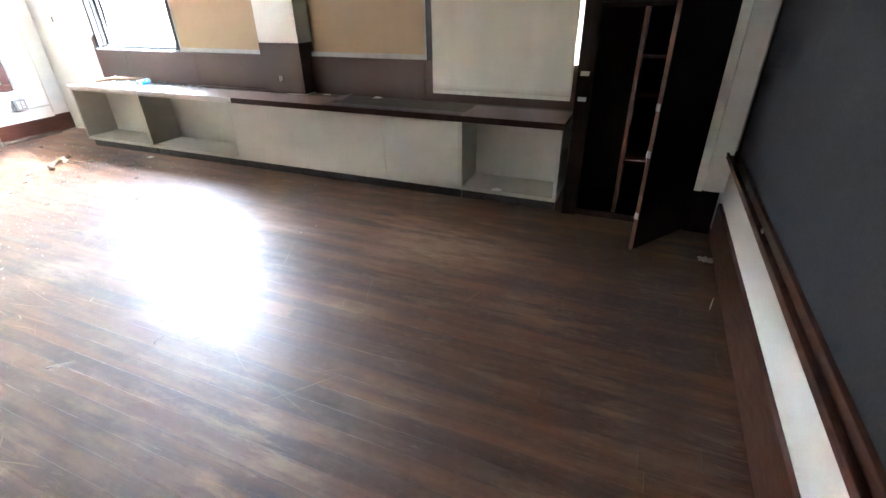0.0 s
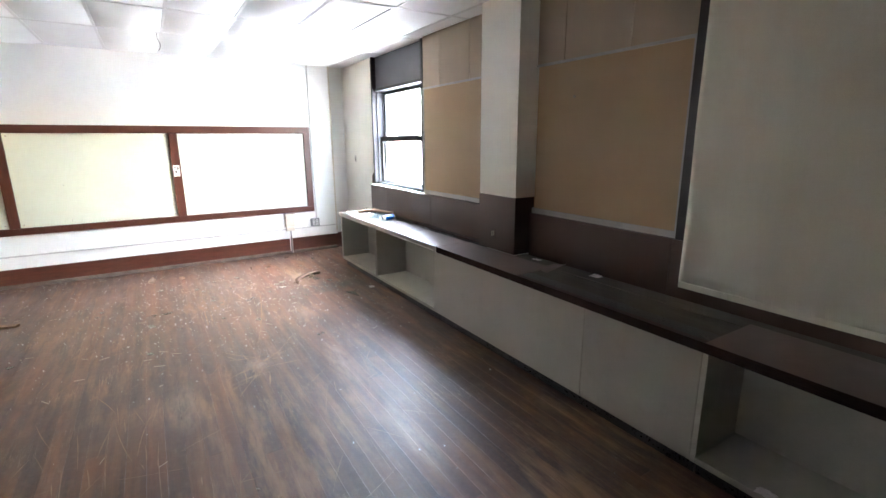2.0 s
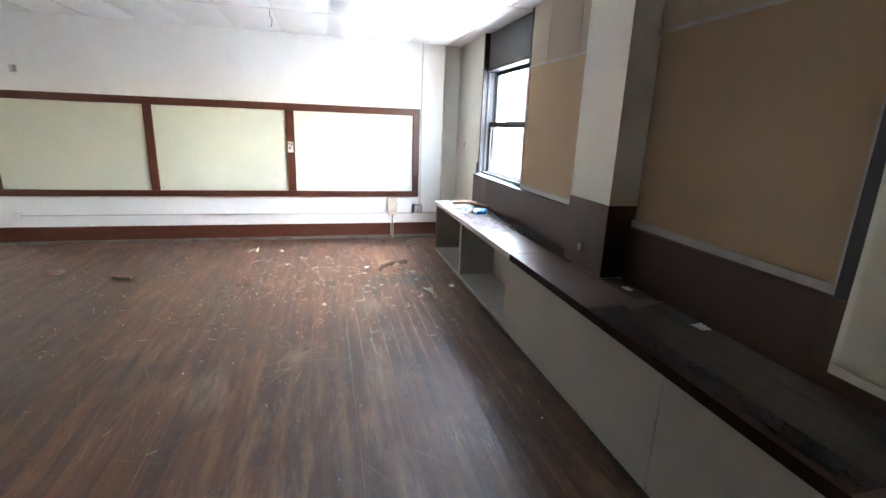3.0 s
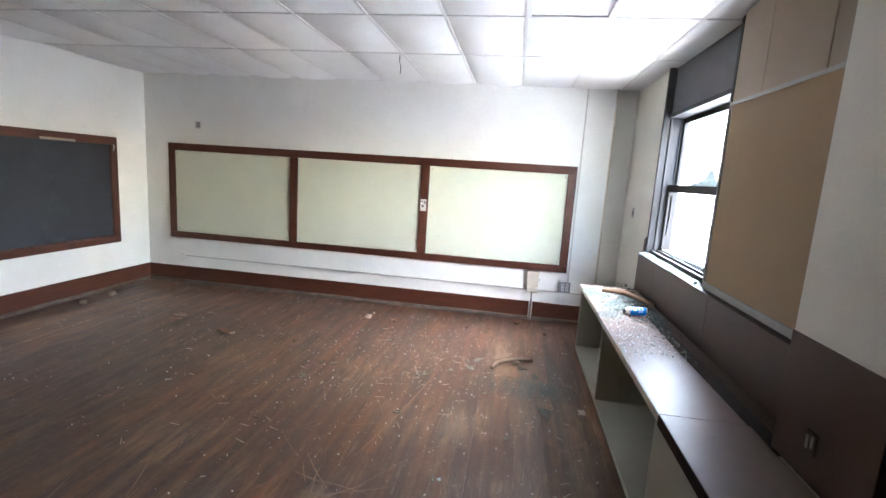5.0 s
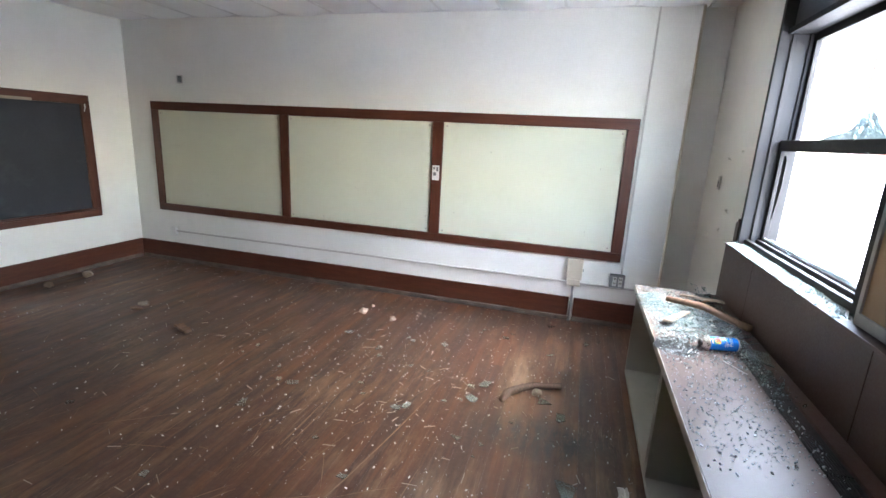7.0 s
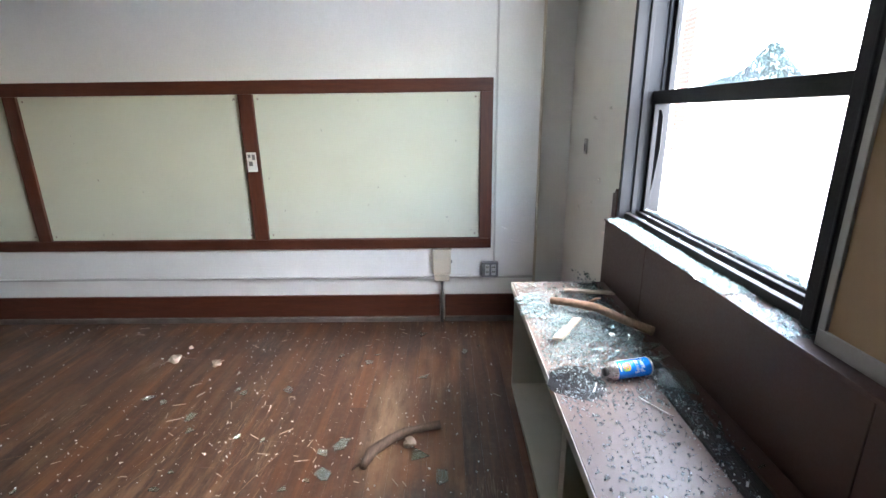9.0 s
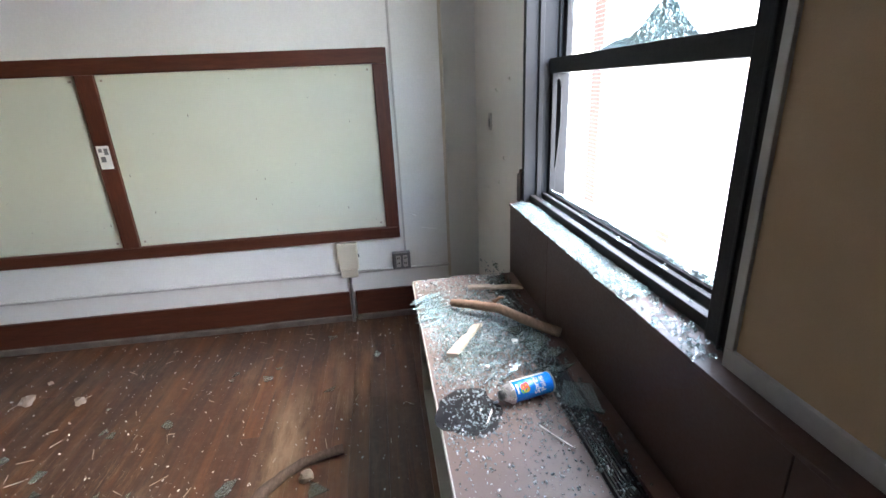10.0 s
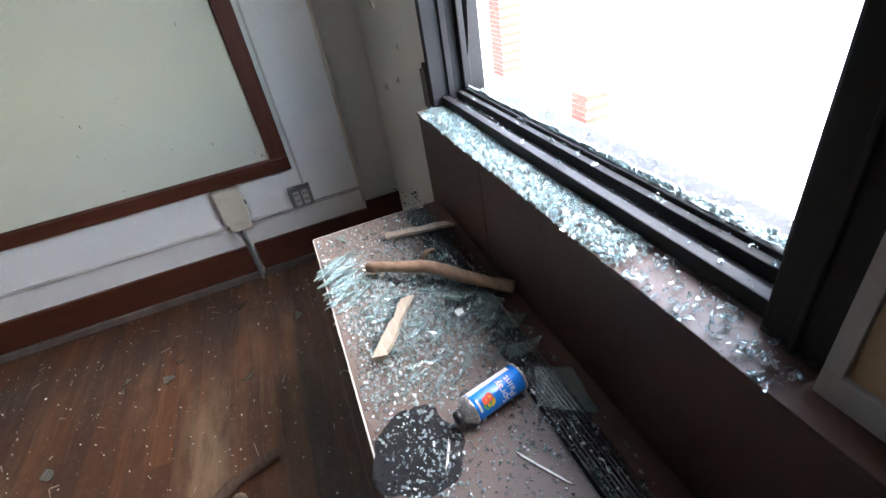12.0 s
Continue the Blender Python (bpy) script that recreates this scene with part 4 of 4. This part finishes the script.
def splinter(name, label, a, b, width, thick, mat, tail=0.6, seed=1):
    """A split piece of wood from a to b."""
    a, b = Vector(a), Vector(b)
    s = thing(name, label, "wood scrap", a)
    rnd = random.Random(seed)
    L = (b - a).length
    n = 9
    left = [(L * k / n, width / 2 * (1 - (1 - tail) * k / n) + rnd.uniform(-1, 1) * width * 0.13) for k in range(n + 1)]
    right = [(L * k / n + (rnd.uniform(-0.025, 0.025) if k in (0, n) else 0), -width / 2 * (1 - (1 - tail) * k / n) + rnd.uniform(-1, 1) * width * 0.13) for k in range(n, -1, -1)]
    d = b - a
    m = Matrix.Translation(a) @ pose(0, 0, 0, 0, -math.degrees(math.atan2(d.z, math.hypot(d.x, d.y))), math.degrees(math.atan2(d.y, d.x)))
    o = part("splint", slab(right[::-1] + left[::-1], thick, None, m), mat, s)
    return s


splinter("wood_offcut", "flat pale wooden slat lying across the bench", (-5.49, 3.435, z + 0.012), (-5.43, 3.63, z + 0.02), 0.03, 0.01, M_PALEWOOD, 1.0, 3)
splinter("wood_splinter", "pale split splinter of wood on glass crumbs", (-4.975, 3.285, z + 0.02), (-5.135, 3.40, z + 0.024), 0.03, 0.012, M_PALEWOOD, 0.7, 5)
splinter("plastic_straw", "thin white plastic strip on the bench", (-4.66, 3.455, z + 0.001), (-4.56, 3.515, z + 0.002), 0.004, 0.003, M_WHITEPL, 1.0, 6)
splinter("plastic_straw", "thin white plastic strip among crumbs", (-4.68, 3.33, z + 0.001), (-4.74, 3.36, z + 0.002), 0.004, 0.003, M_WHITEPL, 1.0, 7)
splinter("wood_chunk", "dark flat broken board piece on the floor", (-5.25, 0.03, 0.004), (-5.17, 0.20, 0.012), 0.055, 0.018, M_BRANCH, 0.8, 8)
splinter("wood_chunk", "curled tan piece of splintered veneer on the floor", (-5.51, -0.62, 0.002), (-5.40, -0.46, 0.035), 0.08, 0.012, M_PALEWOOD, 0.5, 9)
splinter("wood_chunk", "small tan veneer piece on the floor", (-5.40, -0.60, 0.002), (-5.34, -0.44, 0.03), 0.05, 0.01, M_BRANCH, 0.5, 10)


def rock(x, y, s, seed, label, zz=0.0):
    r = thing("rubble_stone", label, "stone", (x, y, zz), "stones on the floor")
    o = part("stone", lump(s, seed), M_STONE, r)
    o.matrix_basis = pose(x, y, zz, 0, 0, seed * 40)


rock(-6.06, 1.17, 0.036, 1.3, "pale lump of mortar lying on the floor")
rock(-6.00, 1.46, 0.028, 2.7, "tan lump of brick lying on the floor")
rock(-6.23, 1.18, 0.014, 3.1, "small dark stone on the floor")
rock(-5.46, -1.64, 0.035, 4.4, "small tan stone by the baseboard")
rock(-5.82, -1.66, 0.042, 5.2, "pale stone by the baseboard")
rock(-5.27, 2.71, 0.03, 6.5, "grey stone under the dead branch")


def scrap(x, y, s, seed, zz=0.002, label="crumpled white paper scrap on the floor"):
    p = thing("paper_scrap", label, "paper scrap", (x, y, zz))
    bm = bmesh.new()
    n = 6
    rnd = random.Random(seed)
    g = [[bm.verts.new((x + s * (u / n - 0.5) * rnd.uniform(0.85, 1.1), y + 0.7 * s * (v / n - 0.5) * rnd.uniform(0.85, 1.1), zz + 0.25 * s * abs(noise.noise(Vector((u * 0.5, v * 0.5, seed)))))) for v in range(n + 1)] for u in range(n + 1)]
    for i in range(n):
        for j in range(n):
            bm.faces.new((g[i][j], g[i + 1][j], g[i + 1][j + 1], g[i][j + 1]))
    o = part("sheet", bm, M_PAPER, p)
    o.modifiers.new("thickness", "SOLIDIFY").thickness = 0.001


scrap(-4.59, 3.16, 0.07, 1)
scrap(-0.835, 3.255, 0.07, 2, 0.1155, "crumpled white scrap on the cabinet floor edge")
scrap(0.62, 2.86, 0.09, 3, 0.002, "crumpled scrap in the dark beside the closet")
scrap(-5.04, 3.51, 0.03, 4, z + 0.012, "small white scrap on the glass crumbs")
scrap(-2.05, 3.62, 0.07, 5, z, "torn white scrap at the back of the bench")
scrap(-2.56, 3.60, 0.06, 6, z + 0.002, "curled pale scrap behind the pilaster foot")


# ---- broken glass ----
def shard(x, y, size, seed, zz, tilt=(0, 0), label="angular shard of broken window glass on the floor", pts=None):
    rnd = random.Random(seed)
    s = thing("glass_shard", label, "glass shard", (x, y, zz), "large shards of window glass")
    if not pts:
        n = rnd.choice((3, 4, 4, 5))
        pts = [(size * rnd.uniform(0.5, 1.0) * math.cos(k * math.tau / n + rnd.uniform(-0.5, 0.5)), 0.7 * size * rnd.uniform(0.5, 1.0) * math.sin(k * math.tau / n + rnd.uniform(-0.5, 0.5))) for k in range(n)]
    o = part("pane_piece", slab(pts, 0.004), M_SHARD, s)
    o.matrix_basis = pose(x, y, zz, tilt[0], tilt[1], rnd.uniform(0, 360) if len(pts) < 6 else 0)


shard(-5.22, 2.76, 0.10, 2, 0.001)
shard(-4.51, 2.91, 0.12, 0, 0.001, pts=[(-0.06, -0.05), (0.03, -0.02), (0.13, 0.02), (0.02, 0.035), (-0.04, 0.055), (-0.055, 0.0)])
for k, (x, y, s) in enumerate(((-4.58, 1.15, 0.07), (-4.87, 1.28, 0.06), (-5.50, 1.57, 0.06), (-5.66, 1.24, 0.05), (-5.29, 2.39, 0.06), (-5.09, 2.35, 0.06), (-6.03, 2.4, 0.05), (-5.08, 2.86, 0.06), (-5.86, 2.75, 0.05), (-6.41, 2.72, 0.06), (-5.01, 2.2, 0.03), (-4.71, 2.35, 0.04), (-5.38, 1.62, 0.045), (-4.26, 1.95, 0.035), (-5.71, 1.75, 0.04), (-6.16, 3.0, 0.045))):
    shard(x, y, s, 20 + k, 0.001)
rnd = random.Random(77)
for k in range(34):
    shard(rnd.gauss(-5.15, 0.6), min(3.1, rnd.gauss(2.0, 0.75)), rnd.uniform(0.018, 0.045), 60 + k, 0.001, label="small piece of broken window glass on the floor")
# long shards overhanging the bench edge and lying among crumbs
rnd = random.Random(8)
for k in range(26):
    x, y = -5.36 + rnd.uniform(-0.09, 0.12), 3.245 + rnd.uniform(-0.01, 0.06)
    L, w = rnd.uniform(0.06, 0.17), rnd.uniform(0.008, 0.022)
    s = thing("glass_shard", "long green glass splinter at the bench edge", "glass shard", (x, y, z), "splinters on the bench")
    o = part("pane_piece", slab([(-L / 2, 0), (0, -w / 2), (L / 2, -w / 4), (L / 3, w / 2)], 0.004), M_GREENSHARD, s)
    o.matrix_basis = pose(x, y, z + 0.004 + 0.0035 * (k % 5), rnd.uniform(-6, 6), rnd.uniform(-6, 6), -60 + rnd.uniform(-28, 28))
for k in range(60):
    x, y = rnd.uniform(-5.35, -4.85), rnd.uniform(3.26, 3.6)
    L, w = rnd.uniform(0.03, 0.08), rnd.uniform(0.004, 0.018)
    s = thing("glass_shard", "green glass splinter among crumbs on the bench", "glass shard", (x, y, z), "splinters on the bench")
    o = part("pane_piece", slab([(-L / 2, 0), (0, -w / 2), (L / 2, -w / 4), (L / 3, w / 2)], 0.004), M_GREENSHARD, s)
    o.matrix_basis = pose(x, y, z + 0.008 + 0.01 * rnd.random(), rnd.uniform(-12, 12), rnd.uniform(-12, 12), rnd.uniform(0, 360))
for x, y, s in ((-5.02, 3.58, 0.09), (-4.95, 3.60, 0.08), (-4.86, 3.59, 0.07), (-4.72, 3.60, 0.09), (-5.12, 3.55, 0.08), (-5.57, 3.30, 0.07),):
    shard(x, y, s, int(-x * 100), z + 0.012, (rnd.uniform(-14, 14), rnd.uniform(-14, 14)), "flat green shard of window glass on the bench")


def crumbs(name, label, n, place, size, mat, seed):
    """Many small glass bits as one heap."""
    rnd = random.Random(seed)
    verts, faces = [], []
    for _ in range(n):
        x, y, zz = place(rnd)
        s = size * (0.4 + 1.7 * rnd.random() ** 2.5)
        e = Euler((rnd.uniform(0, 6.3), rnd.uniform(0, 6.3), rnd.uniform(0, 6.3)))
        sx, sy, sz = s * rnd.uniform(0.6, 1.5), s * rnd.uniform(0.4, 0.9), s * rnd.uniform(0.25, 0.5)
        o = len(verts)
        for a, b, c in ((-1, -1, -1), (1, -0.8, -1), (0.9, 1, -1), (-0.8, 0.9, -1), (-0.9, -1, 1), (1, -1, 1), (0.7, 1, 1), (-1, 0.8, 1)):
            p = e.to_matrix() @ Vector((a * sx / 2, b * sy / 2, c * sz / 2))
            verts.append((x + p.x, y + p.y, zz + s * 0.3 + p.z))
        faces += [tuple(o + i for i in f) for f in ((3, 2, 1, 0), (4, 5, 6, 7), (0, 1, 5, 4), (1, 2, 6, 5), (2, 3, 7, 6), (3, 0, 4, 7))]
    me = bpy.data.meshes.new(name)
    me.from_pydata(verts, [], faces)
    me.materials.append(mat)
    return tagged(new(name, me), label, "broken glass", "", "stuff")


def on_bench(r):
    while True:
        x, y = r.uniform(-5.64, -4.0), r.uniform(3.225, 3.585)
        d = math.exp(-((x + 5.12) / 0.27) ** 2 - ((y - 3.43) / 0.2) ** 2) + 0.1 * (x < -4.6) + 0.07
        if noise.noise(Vector((x * 7, y * 7, 2))) * 0.5 + 0.6 > r.random() and r.random() < d:
            return x, y, z + 0.010 * max(0, d - 0.3) * r.random()


def on_vent(r):
    return r.uniform(-5.6, -4.35) - 0.3 * r.random() ** 3, r.uniform(3.55, 3.64), z - 0.008 + 0.012 * r.random()


def on_sill(r):
    while True:
        x = r.uniform(-5.66, -4.42)
        y = 3.671 + 0.09 * r.random()
        if r.random() < (1.0 if x < -4.70 else 0.16):
            return x, y, SILL + 0.016 * r.random() * max(0.1, math.sin((y - 3.665) / 0.10 * 3.1)) * (0.4 + 0.6 * abs(noise.noise(Vector((x * 5, 0, 1)))) * 2)


def on_rails(r):
    k = r.random()
    x = r.uniform(-5.66, -4.53)
    if k < 0.3:
        return x, r.uniform(3.79, 3.818), SILL + 0.015
    if k < 0.36:
        return x, r.uniform(3.767, 3.786), SILL + 0.033
    if k < 0.5:
        return x, r.uniform(3.822, 3.84), SILL + 0.039
    return x, r.uniform(3.875, 3.95), SILL + 0.025 + 0.008 * r.random()


def on_floor(r):
    while True:
        x, y = r.uniform(-6.6, -1.2), r.uniform(-1.6, 3.2)
        d = math.exp(-((x + 5.1) / 1.1) ** 2 - ((y - 1.9) / 1.2) ** 2) + 0.13 * (x < -3.4) + 0.35 * (x < -6.3) + 0.015
        if r.random() < d and not (x > -5.7 and y > 3.2):
            return x, y, 0.0005


crumbs("glass_crumbs", "heap of clear tempered glass crumbs on the bench", 6500, on_bench, 0.0046, M_CRUMB, 1)
crumbs("glass_crumbs", "frosted glass crumbs spread over the bench", 7500, on_bench, 0.0042, M_FROST, 21)
crumbs("glass_crumbs", "glass crumbs lying on the black paint pool", 170, lambda r: (-4.745 + r.gauss(0, 0.06), min(3.38, max(3.225, 3.306 + r.gauss(0, 0.04))), z + 0.0018), 0.0045, M_FROST, 22)
crumbs("glass_crumbs", "glass crumbs strewn thinly along the bench", 1100, lambda r: (r.uniform(-5.62, -3.9), r.uniform(3.225, 3.58), z + 0.0004), 0.0042, M_SPECK, 23)
crumbs("glass_crumbs", "pale glass bits lying on the vent slats", 420, on_vent, 0.0045, M_FROST, 24)
crumbs("glass_crumbs", "green glass crumbs fallen into the vent grille", 1100, on_vent, 0.0045, M_CRUMB, 2)
crumbs("glass_crumbs", "dark green glass bits in the vent grille", 200, on_vent, 0.011, M_SHARD, 12)
crumbs("glass_crumbs", "thick line of glass crumbs along the sill ledge", 7000, on_sill, 0.0056, M_CRUMB, 3)
crumbs("glass_crumbs", "glass crumbs caught in the window sill rails", 700, on_rails, 0.005, M_CRUMB, 4)
crumbs("glass_crumbs", "glass crumbs scattered over the floor", 2300, on_floor, 0.0046, M_SPECK, 5)


def slivers(n, seed):
    """Thin pale slivers of wood and glass strewn on the floor."""
    r = random.Random(seed)
    verts, faces = [], []
    for _ in range(n):
        x, y, zz = on_floor(r)
        L, w, a = 0.012 + 0.06 * r.random() ** 2, r.uniform(0.0009, 0.0023), r.uniform(0, math.pi)
        dx, dy = math.cos(a), math.sin(a)
        o = len(verts)
        for zz2 in (0.0005, 0.003):
            for s, q in ((-1, -1), (1, -0.6), (1.05, 0.6), (-0.9, 1)):
                verts.append((x + dx * s * L / 2 - dy * q * w, y + dy * s * L / 2 + dx * q * w, zz2))
        faces += [tuple(o + i for i in f) for f in ((3, 2, 1, 0), (4, 5, 6, 7), (0, 1, 5, 4), (1, 2, 6, 5), (2, 3, 7, 6), (3, 0, 4, 7))]
    me = bpy.data.meshes.new("floor_slivers")
    me.from_pydata(verts, [], faces)
    me.materials.append(M_SPLINTER)
    tagged(new("floor_slivers", me), "thin pale slivers strewn over the floor boards", "debris", "", "stuff")


slivers(240, 11)


def scratches(seed):
    """Pale scratches worn through the varnish, as hair-thin strips."""
    r = random.Random(seed)
    verts, faces = [], []

    def stroke(x, y, ang, length, bend, width):
        n = 7
        o = len(verts)
        px, py = x, y
        for k in range(n + 1):
            f = k / n
            w = width * (0.25 + math.sin(math.pi * min(0.97, max(0.03, f)))) * r.uniform(0.6, 1.3)
            a = ang + bend * f
            nx, ny = -math.sin(a), math.cos(a)
            verts.append((px + nx * w, py + ny * w, 0.0006))
            verts.append((px - nx * w, py - ny * w, 0.0006))
            px += math.cos(a) * length / n
            py += math.sin(a) * length / n
        for k in range(n):
            a = o + 2 * k
            faces.append((a, a + 1, a + 3, a + 2))

    stroke(-3.75, 1.85, math.pi - 0.25, 1.3, 0.12, 0.004)
    stroke(-4.35, 1.565, math.pi - 0.02, 0.36, 0.05, 0.005)
    stroke(-4.37, 1.60, math.pi - 0.05, 0.34, 0.05, 0.003)
    for _ in range(26):
        stroke(-3.38 + r.gauss(0, 0.09), 1.78 + r.gauss(0, 0.06), r.uniform(0, 6.28), r.uniform(0.1, 0.38), r.uniform(-0.3, 0.3), r.uniform(0.0015, 0.004))
    for _ in range(16):
        stroke(-2.65 + r.gauss(0, 0.25), 0.98 + r.gauss(0, 0.12), math.pi + r.gauss(0, 0.15), r.uniform(0.15, 0.45), r.uniform(-0.2, 0.2), r.uniform(0.001, 0.003))
    for cx, cy, n in ((-3.6, 0.9, 34), (-2.7, 0.7, 34), (-1.9, 1.7, 12), (-4.4, 1.5, 34), (-1.2, 1.3, 7), (-3.2, 2.3, 22), (-3.9, -0.1, 24), (-0.7, 2.3, 8)):
        for _ in range(n):
            stroke(cx + r.gauss(0, 0.5), cy + r.gauss(0, 0.4), math.pi + r.choice((r.gauss(0, 0.35), r.gauss(-0.5, 0.4), r.uniform(-1.5, 1.5))), r.uniform(0.05, 0.42), r.uniform(-0.22, 0.22), r.uniform(0.0006, 0.0019))
    me = bpy.data.meshes.new("floor_scratches")
    me.from_pydata(verts, [], faces)
    me.materials.append(M_SCRATCH)
    tagged(new("floor_scratches", me), "pale scratches worn into the dark floor varnish", "scratches", "", "stuff")


scratches(21)


def fibres():
    """Dry dark stalks curled on the floor."""
    r = random.Random(14)
    bm = bmesh.new()
    for cx, cy in ((-1.88, 1.27), (-1.80, 1.20), (-1.95, 1.32), (-1.72, 1.14), (-1.86, 1.1), (-1.38, 1.88), (-2.0, 1.2)):
        a, pts, x, y = r.uniform(0, 6.3), [], cx, cy
        turn = r.uniform(-0.9, 0.9)
        for k in range(6):
            pts.append((x, y, 0.0025 + 0.004 * r.random()))
            x, y, a = x + 0.015 * math.cos(a), y + 0.015 * math.sin(a), a + turn * 0.6
        tube(pts, [0.0015] * 6, 5, bm)
    tagged(part("dry_stalks", bm, M_GREYBRANCH), "dry dark stalks curled on the varnished floor", "debris", "", "stuff")


fibres()
splinter("wood_splinter", "short pale splinter on the dark floor", (-2.17, 0.75, 0.001), (-2.10, 0.81, 0.003), 0.014, 0.006, M_PALEWOOD, 0.5, 31)
splinter("plastic_straw", "thin white plastic strip beside the baseboard", (0.60, 2.30, 0.001), (0.625, 2.41, 0.002), 0.006, 0.003, M_WHITEPL, 1.0, 32)


def blot(name, label, x, y, rx, ry, zz, mat, seed, under):
    bm = bmesh.new()
    vs = []
    for k in range(48):
        a = k * math.tau / 48
        f = 1 + 0.3 * noise.noise(Vector((math.cos(a) * 1.4, math.sin(a) * 1.4, seed))) + 0.06 * noise.noise(Vector((math.cos(a) * 6, math.sin(a) * 6, seed)))
        vs.append((rx * f * math.cos(a), ry * f * math.sin(a)))
    return part(name, slab([(x + u, y + v) for u, v in vs], 0.0012, None, pose(0, 0, zz)), mat, under, label)


blot("paint_stain", "pool of dried black spray paint", -4.745, 3.300, 0.10, 0.084, z + 0.0004, M_BLACK, 3.0, worktop)


# glass left hanging in the smashed window
def remnants():
    r = random.Random(5)
    verts, faces = [], []
    bm = bmesh.new()
    n = 0
    while n < 4200:
        u = r.random()
        x = ga + 0.03 + (gb - ga - 0.06) * u
        top = 0.006 + 0.115 * math.exp(-((u - 0.6) / 0.1) ** 2) + 0.04 * math.exp(-((u - 0.4) / 0.15) ** 2)
        h = 0.16 * r.random()
        if h > top:
            continue
        a, s = r.uniform(0, 6.28), r.uniform(0.003, 0.0065)
        q = pose(x, 3.9 + r.uniform(-0.0015, 0.0015), 1.555 + h, 90, 0, r.uniform(-9, 9)) @ pose(0, 0, 0, 0, 0, math.degrees(a))
        slab([(-s / 2, -s / 2), (s / 2, -s / 3), (s / 3, s / 2), (-s / 2, s / 3)], 0.004, bm, q)
        n += 1
    part("crazed_remnant", bm, M_CRAZE, up1, "crazed green remnant of the upper pane")
    bm = bmesh.new()
    for _ in range(1500):
        u = r.random()
        top = 0.006 + 0.012 * max(0, noise.noise(Vector((u * 14, 0, 4)))) + 0.018 * u ** 4
        s = r.uniform(0.003, 0.007)
        q = pose(ga + 0.026 + (gb - ga - 0.058) * u, 3.857 + r.uniform(-0.0015, 0.0015), SILL + 0.046 + top * r.random(), 90, 0, r.uniform(-9, 9)) @ pose(0, 0, 0, 0, 0, r.uniform(0, 360))
        slab([(-s / 2, -s / 2), (s / 2, -s / 3), (s / 3, s / 2), (-s / 2, s / 3)], 0.004, bm, q)
    part("crazed_edge", bm, M_FROST, low1, "crazed glass left along the lower rail")
    part("long_remnant", slab([(0, 0), (0.02, 0.05), (0.05, 0.20), (0.045, 0.33), (0.02, 0.36), (0.0, 0.36)], 0.004), M_GRATE, low1, "dark standing sliver of the lower pane").matrix_basis = pose(ga + 0.05, 3.857, 1.13, 90, 0, 0)
    part("crack_wire", tube([(ga + 0.1, 3.9, 2.08), (ga + 0.05, 3.895, 1.95), (ga + 0.04, 3.9, 1.8), (ga + 0.06, 3.905, 1.68)], [0.0015] * 4, 5), M_CABLE, up1, "thin loose wire")


remnants()

# ---- outside ----
structure("ground", boxes((-900, 900, 3.98, 900, -4.2, -4.0)), M_GROUND, "pale bright concrete yard below the window", "ground")


def brick_pier(x, y, w, z0, z1, seed, label):
    p = thing("brick_pier", label, "brick wall", (x, y, z0))
    part("mortar", boxes((x - w / 2 + 0.008, x + w / 2 - 0.008, y + 0.008, y + w - 0.008, z0, z1)), M_MORTAR, p)
    bm = bmesh.new()
    course, zz = 0, z0
    while zz < z1 - 0.07:
        xx = x - w / 2 - (0.1 if course % 2 else 0)
        while xx < x + w / 2 - 0.02:
            a, b = max(xx, x - w / 2), min(xx + 0.2, x + w / 2)
            if b - a > 0.03:
                block(bm, a, b, y, y + w, zz, zz + 0.062)
            xx += 0.21
        zz += 0.073
        course += 1
    me = part("bricks", bm, M_BRICK, p, "red brick courses")
    return p


structure("lower_roof", boxes((-26, 3, 3.97, 26, -1.2, -0.9)), M_GROUND, "bright pale flat roof of the lower wing outside", "roof")
brick_pier(-12.3, 7.15, 0.42, -0.9, 3.2, 1, "red brick corner pier of the neighbouring wing")
brick_pier(-9.35, 6.85, 0.34, -0.9, -0.5, 2, "broken low red brick chimney stub on the roof")


# ---- floor strips ----
def floor():
    fl = structure("floor", boxes((W, E, S, N + 0.02, -0.022, -0.012)), M_CLOSET_X, "old dark varnished narrow wooden floor strips, scratched and dusty", "floor")
    r = random.Random(3)
    widths = 0.084
    y = S
    stock = {}
    while y < N - 0.01:
        x = W - r.uniform(0, 1.8)
        while x < E:
            L = r.choice((1.6, 2.0, 2.4, 2.8))
            a, b = max(x, W), min(x + L, E)
            if b - a > 0.02:
                key = round(b - a, 3)
                if key not in stock:
                    bm = bmesh.new()
                    block(bm, 0.0004, b - a - 0.0004, 0.0003, widths - 0.0003, -0.012, 0.0)
                    me = bpy.data.meshes.new("plank")
                    bm.to_mesh(me)
                    bm.free()
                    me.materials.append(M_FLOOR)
                    stock[key] = me
                ob = new("plank", stock[key])
                ob.parent = fl
                ob.location = (a, y, 0.0)
            x += L
        y += widths


floor()

# the plan above is drawn at ten elevenths of the room's true size
for ob in list(scene.objects):
    if ob.parent is None and ob.type in ("MESH", "EMPTY"):
        ob.matrix_basis = Matrix.Scale(TRUE_SIZE, 4) @ ob.matrix_basis
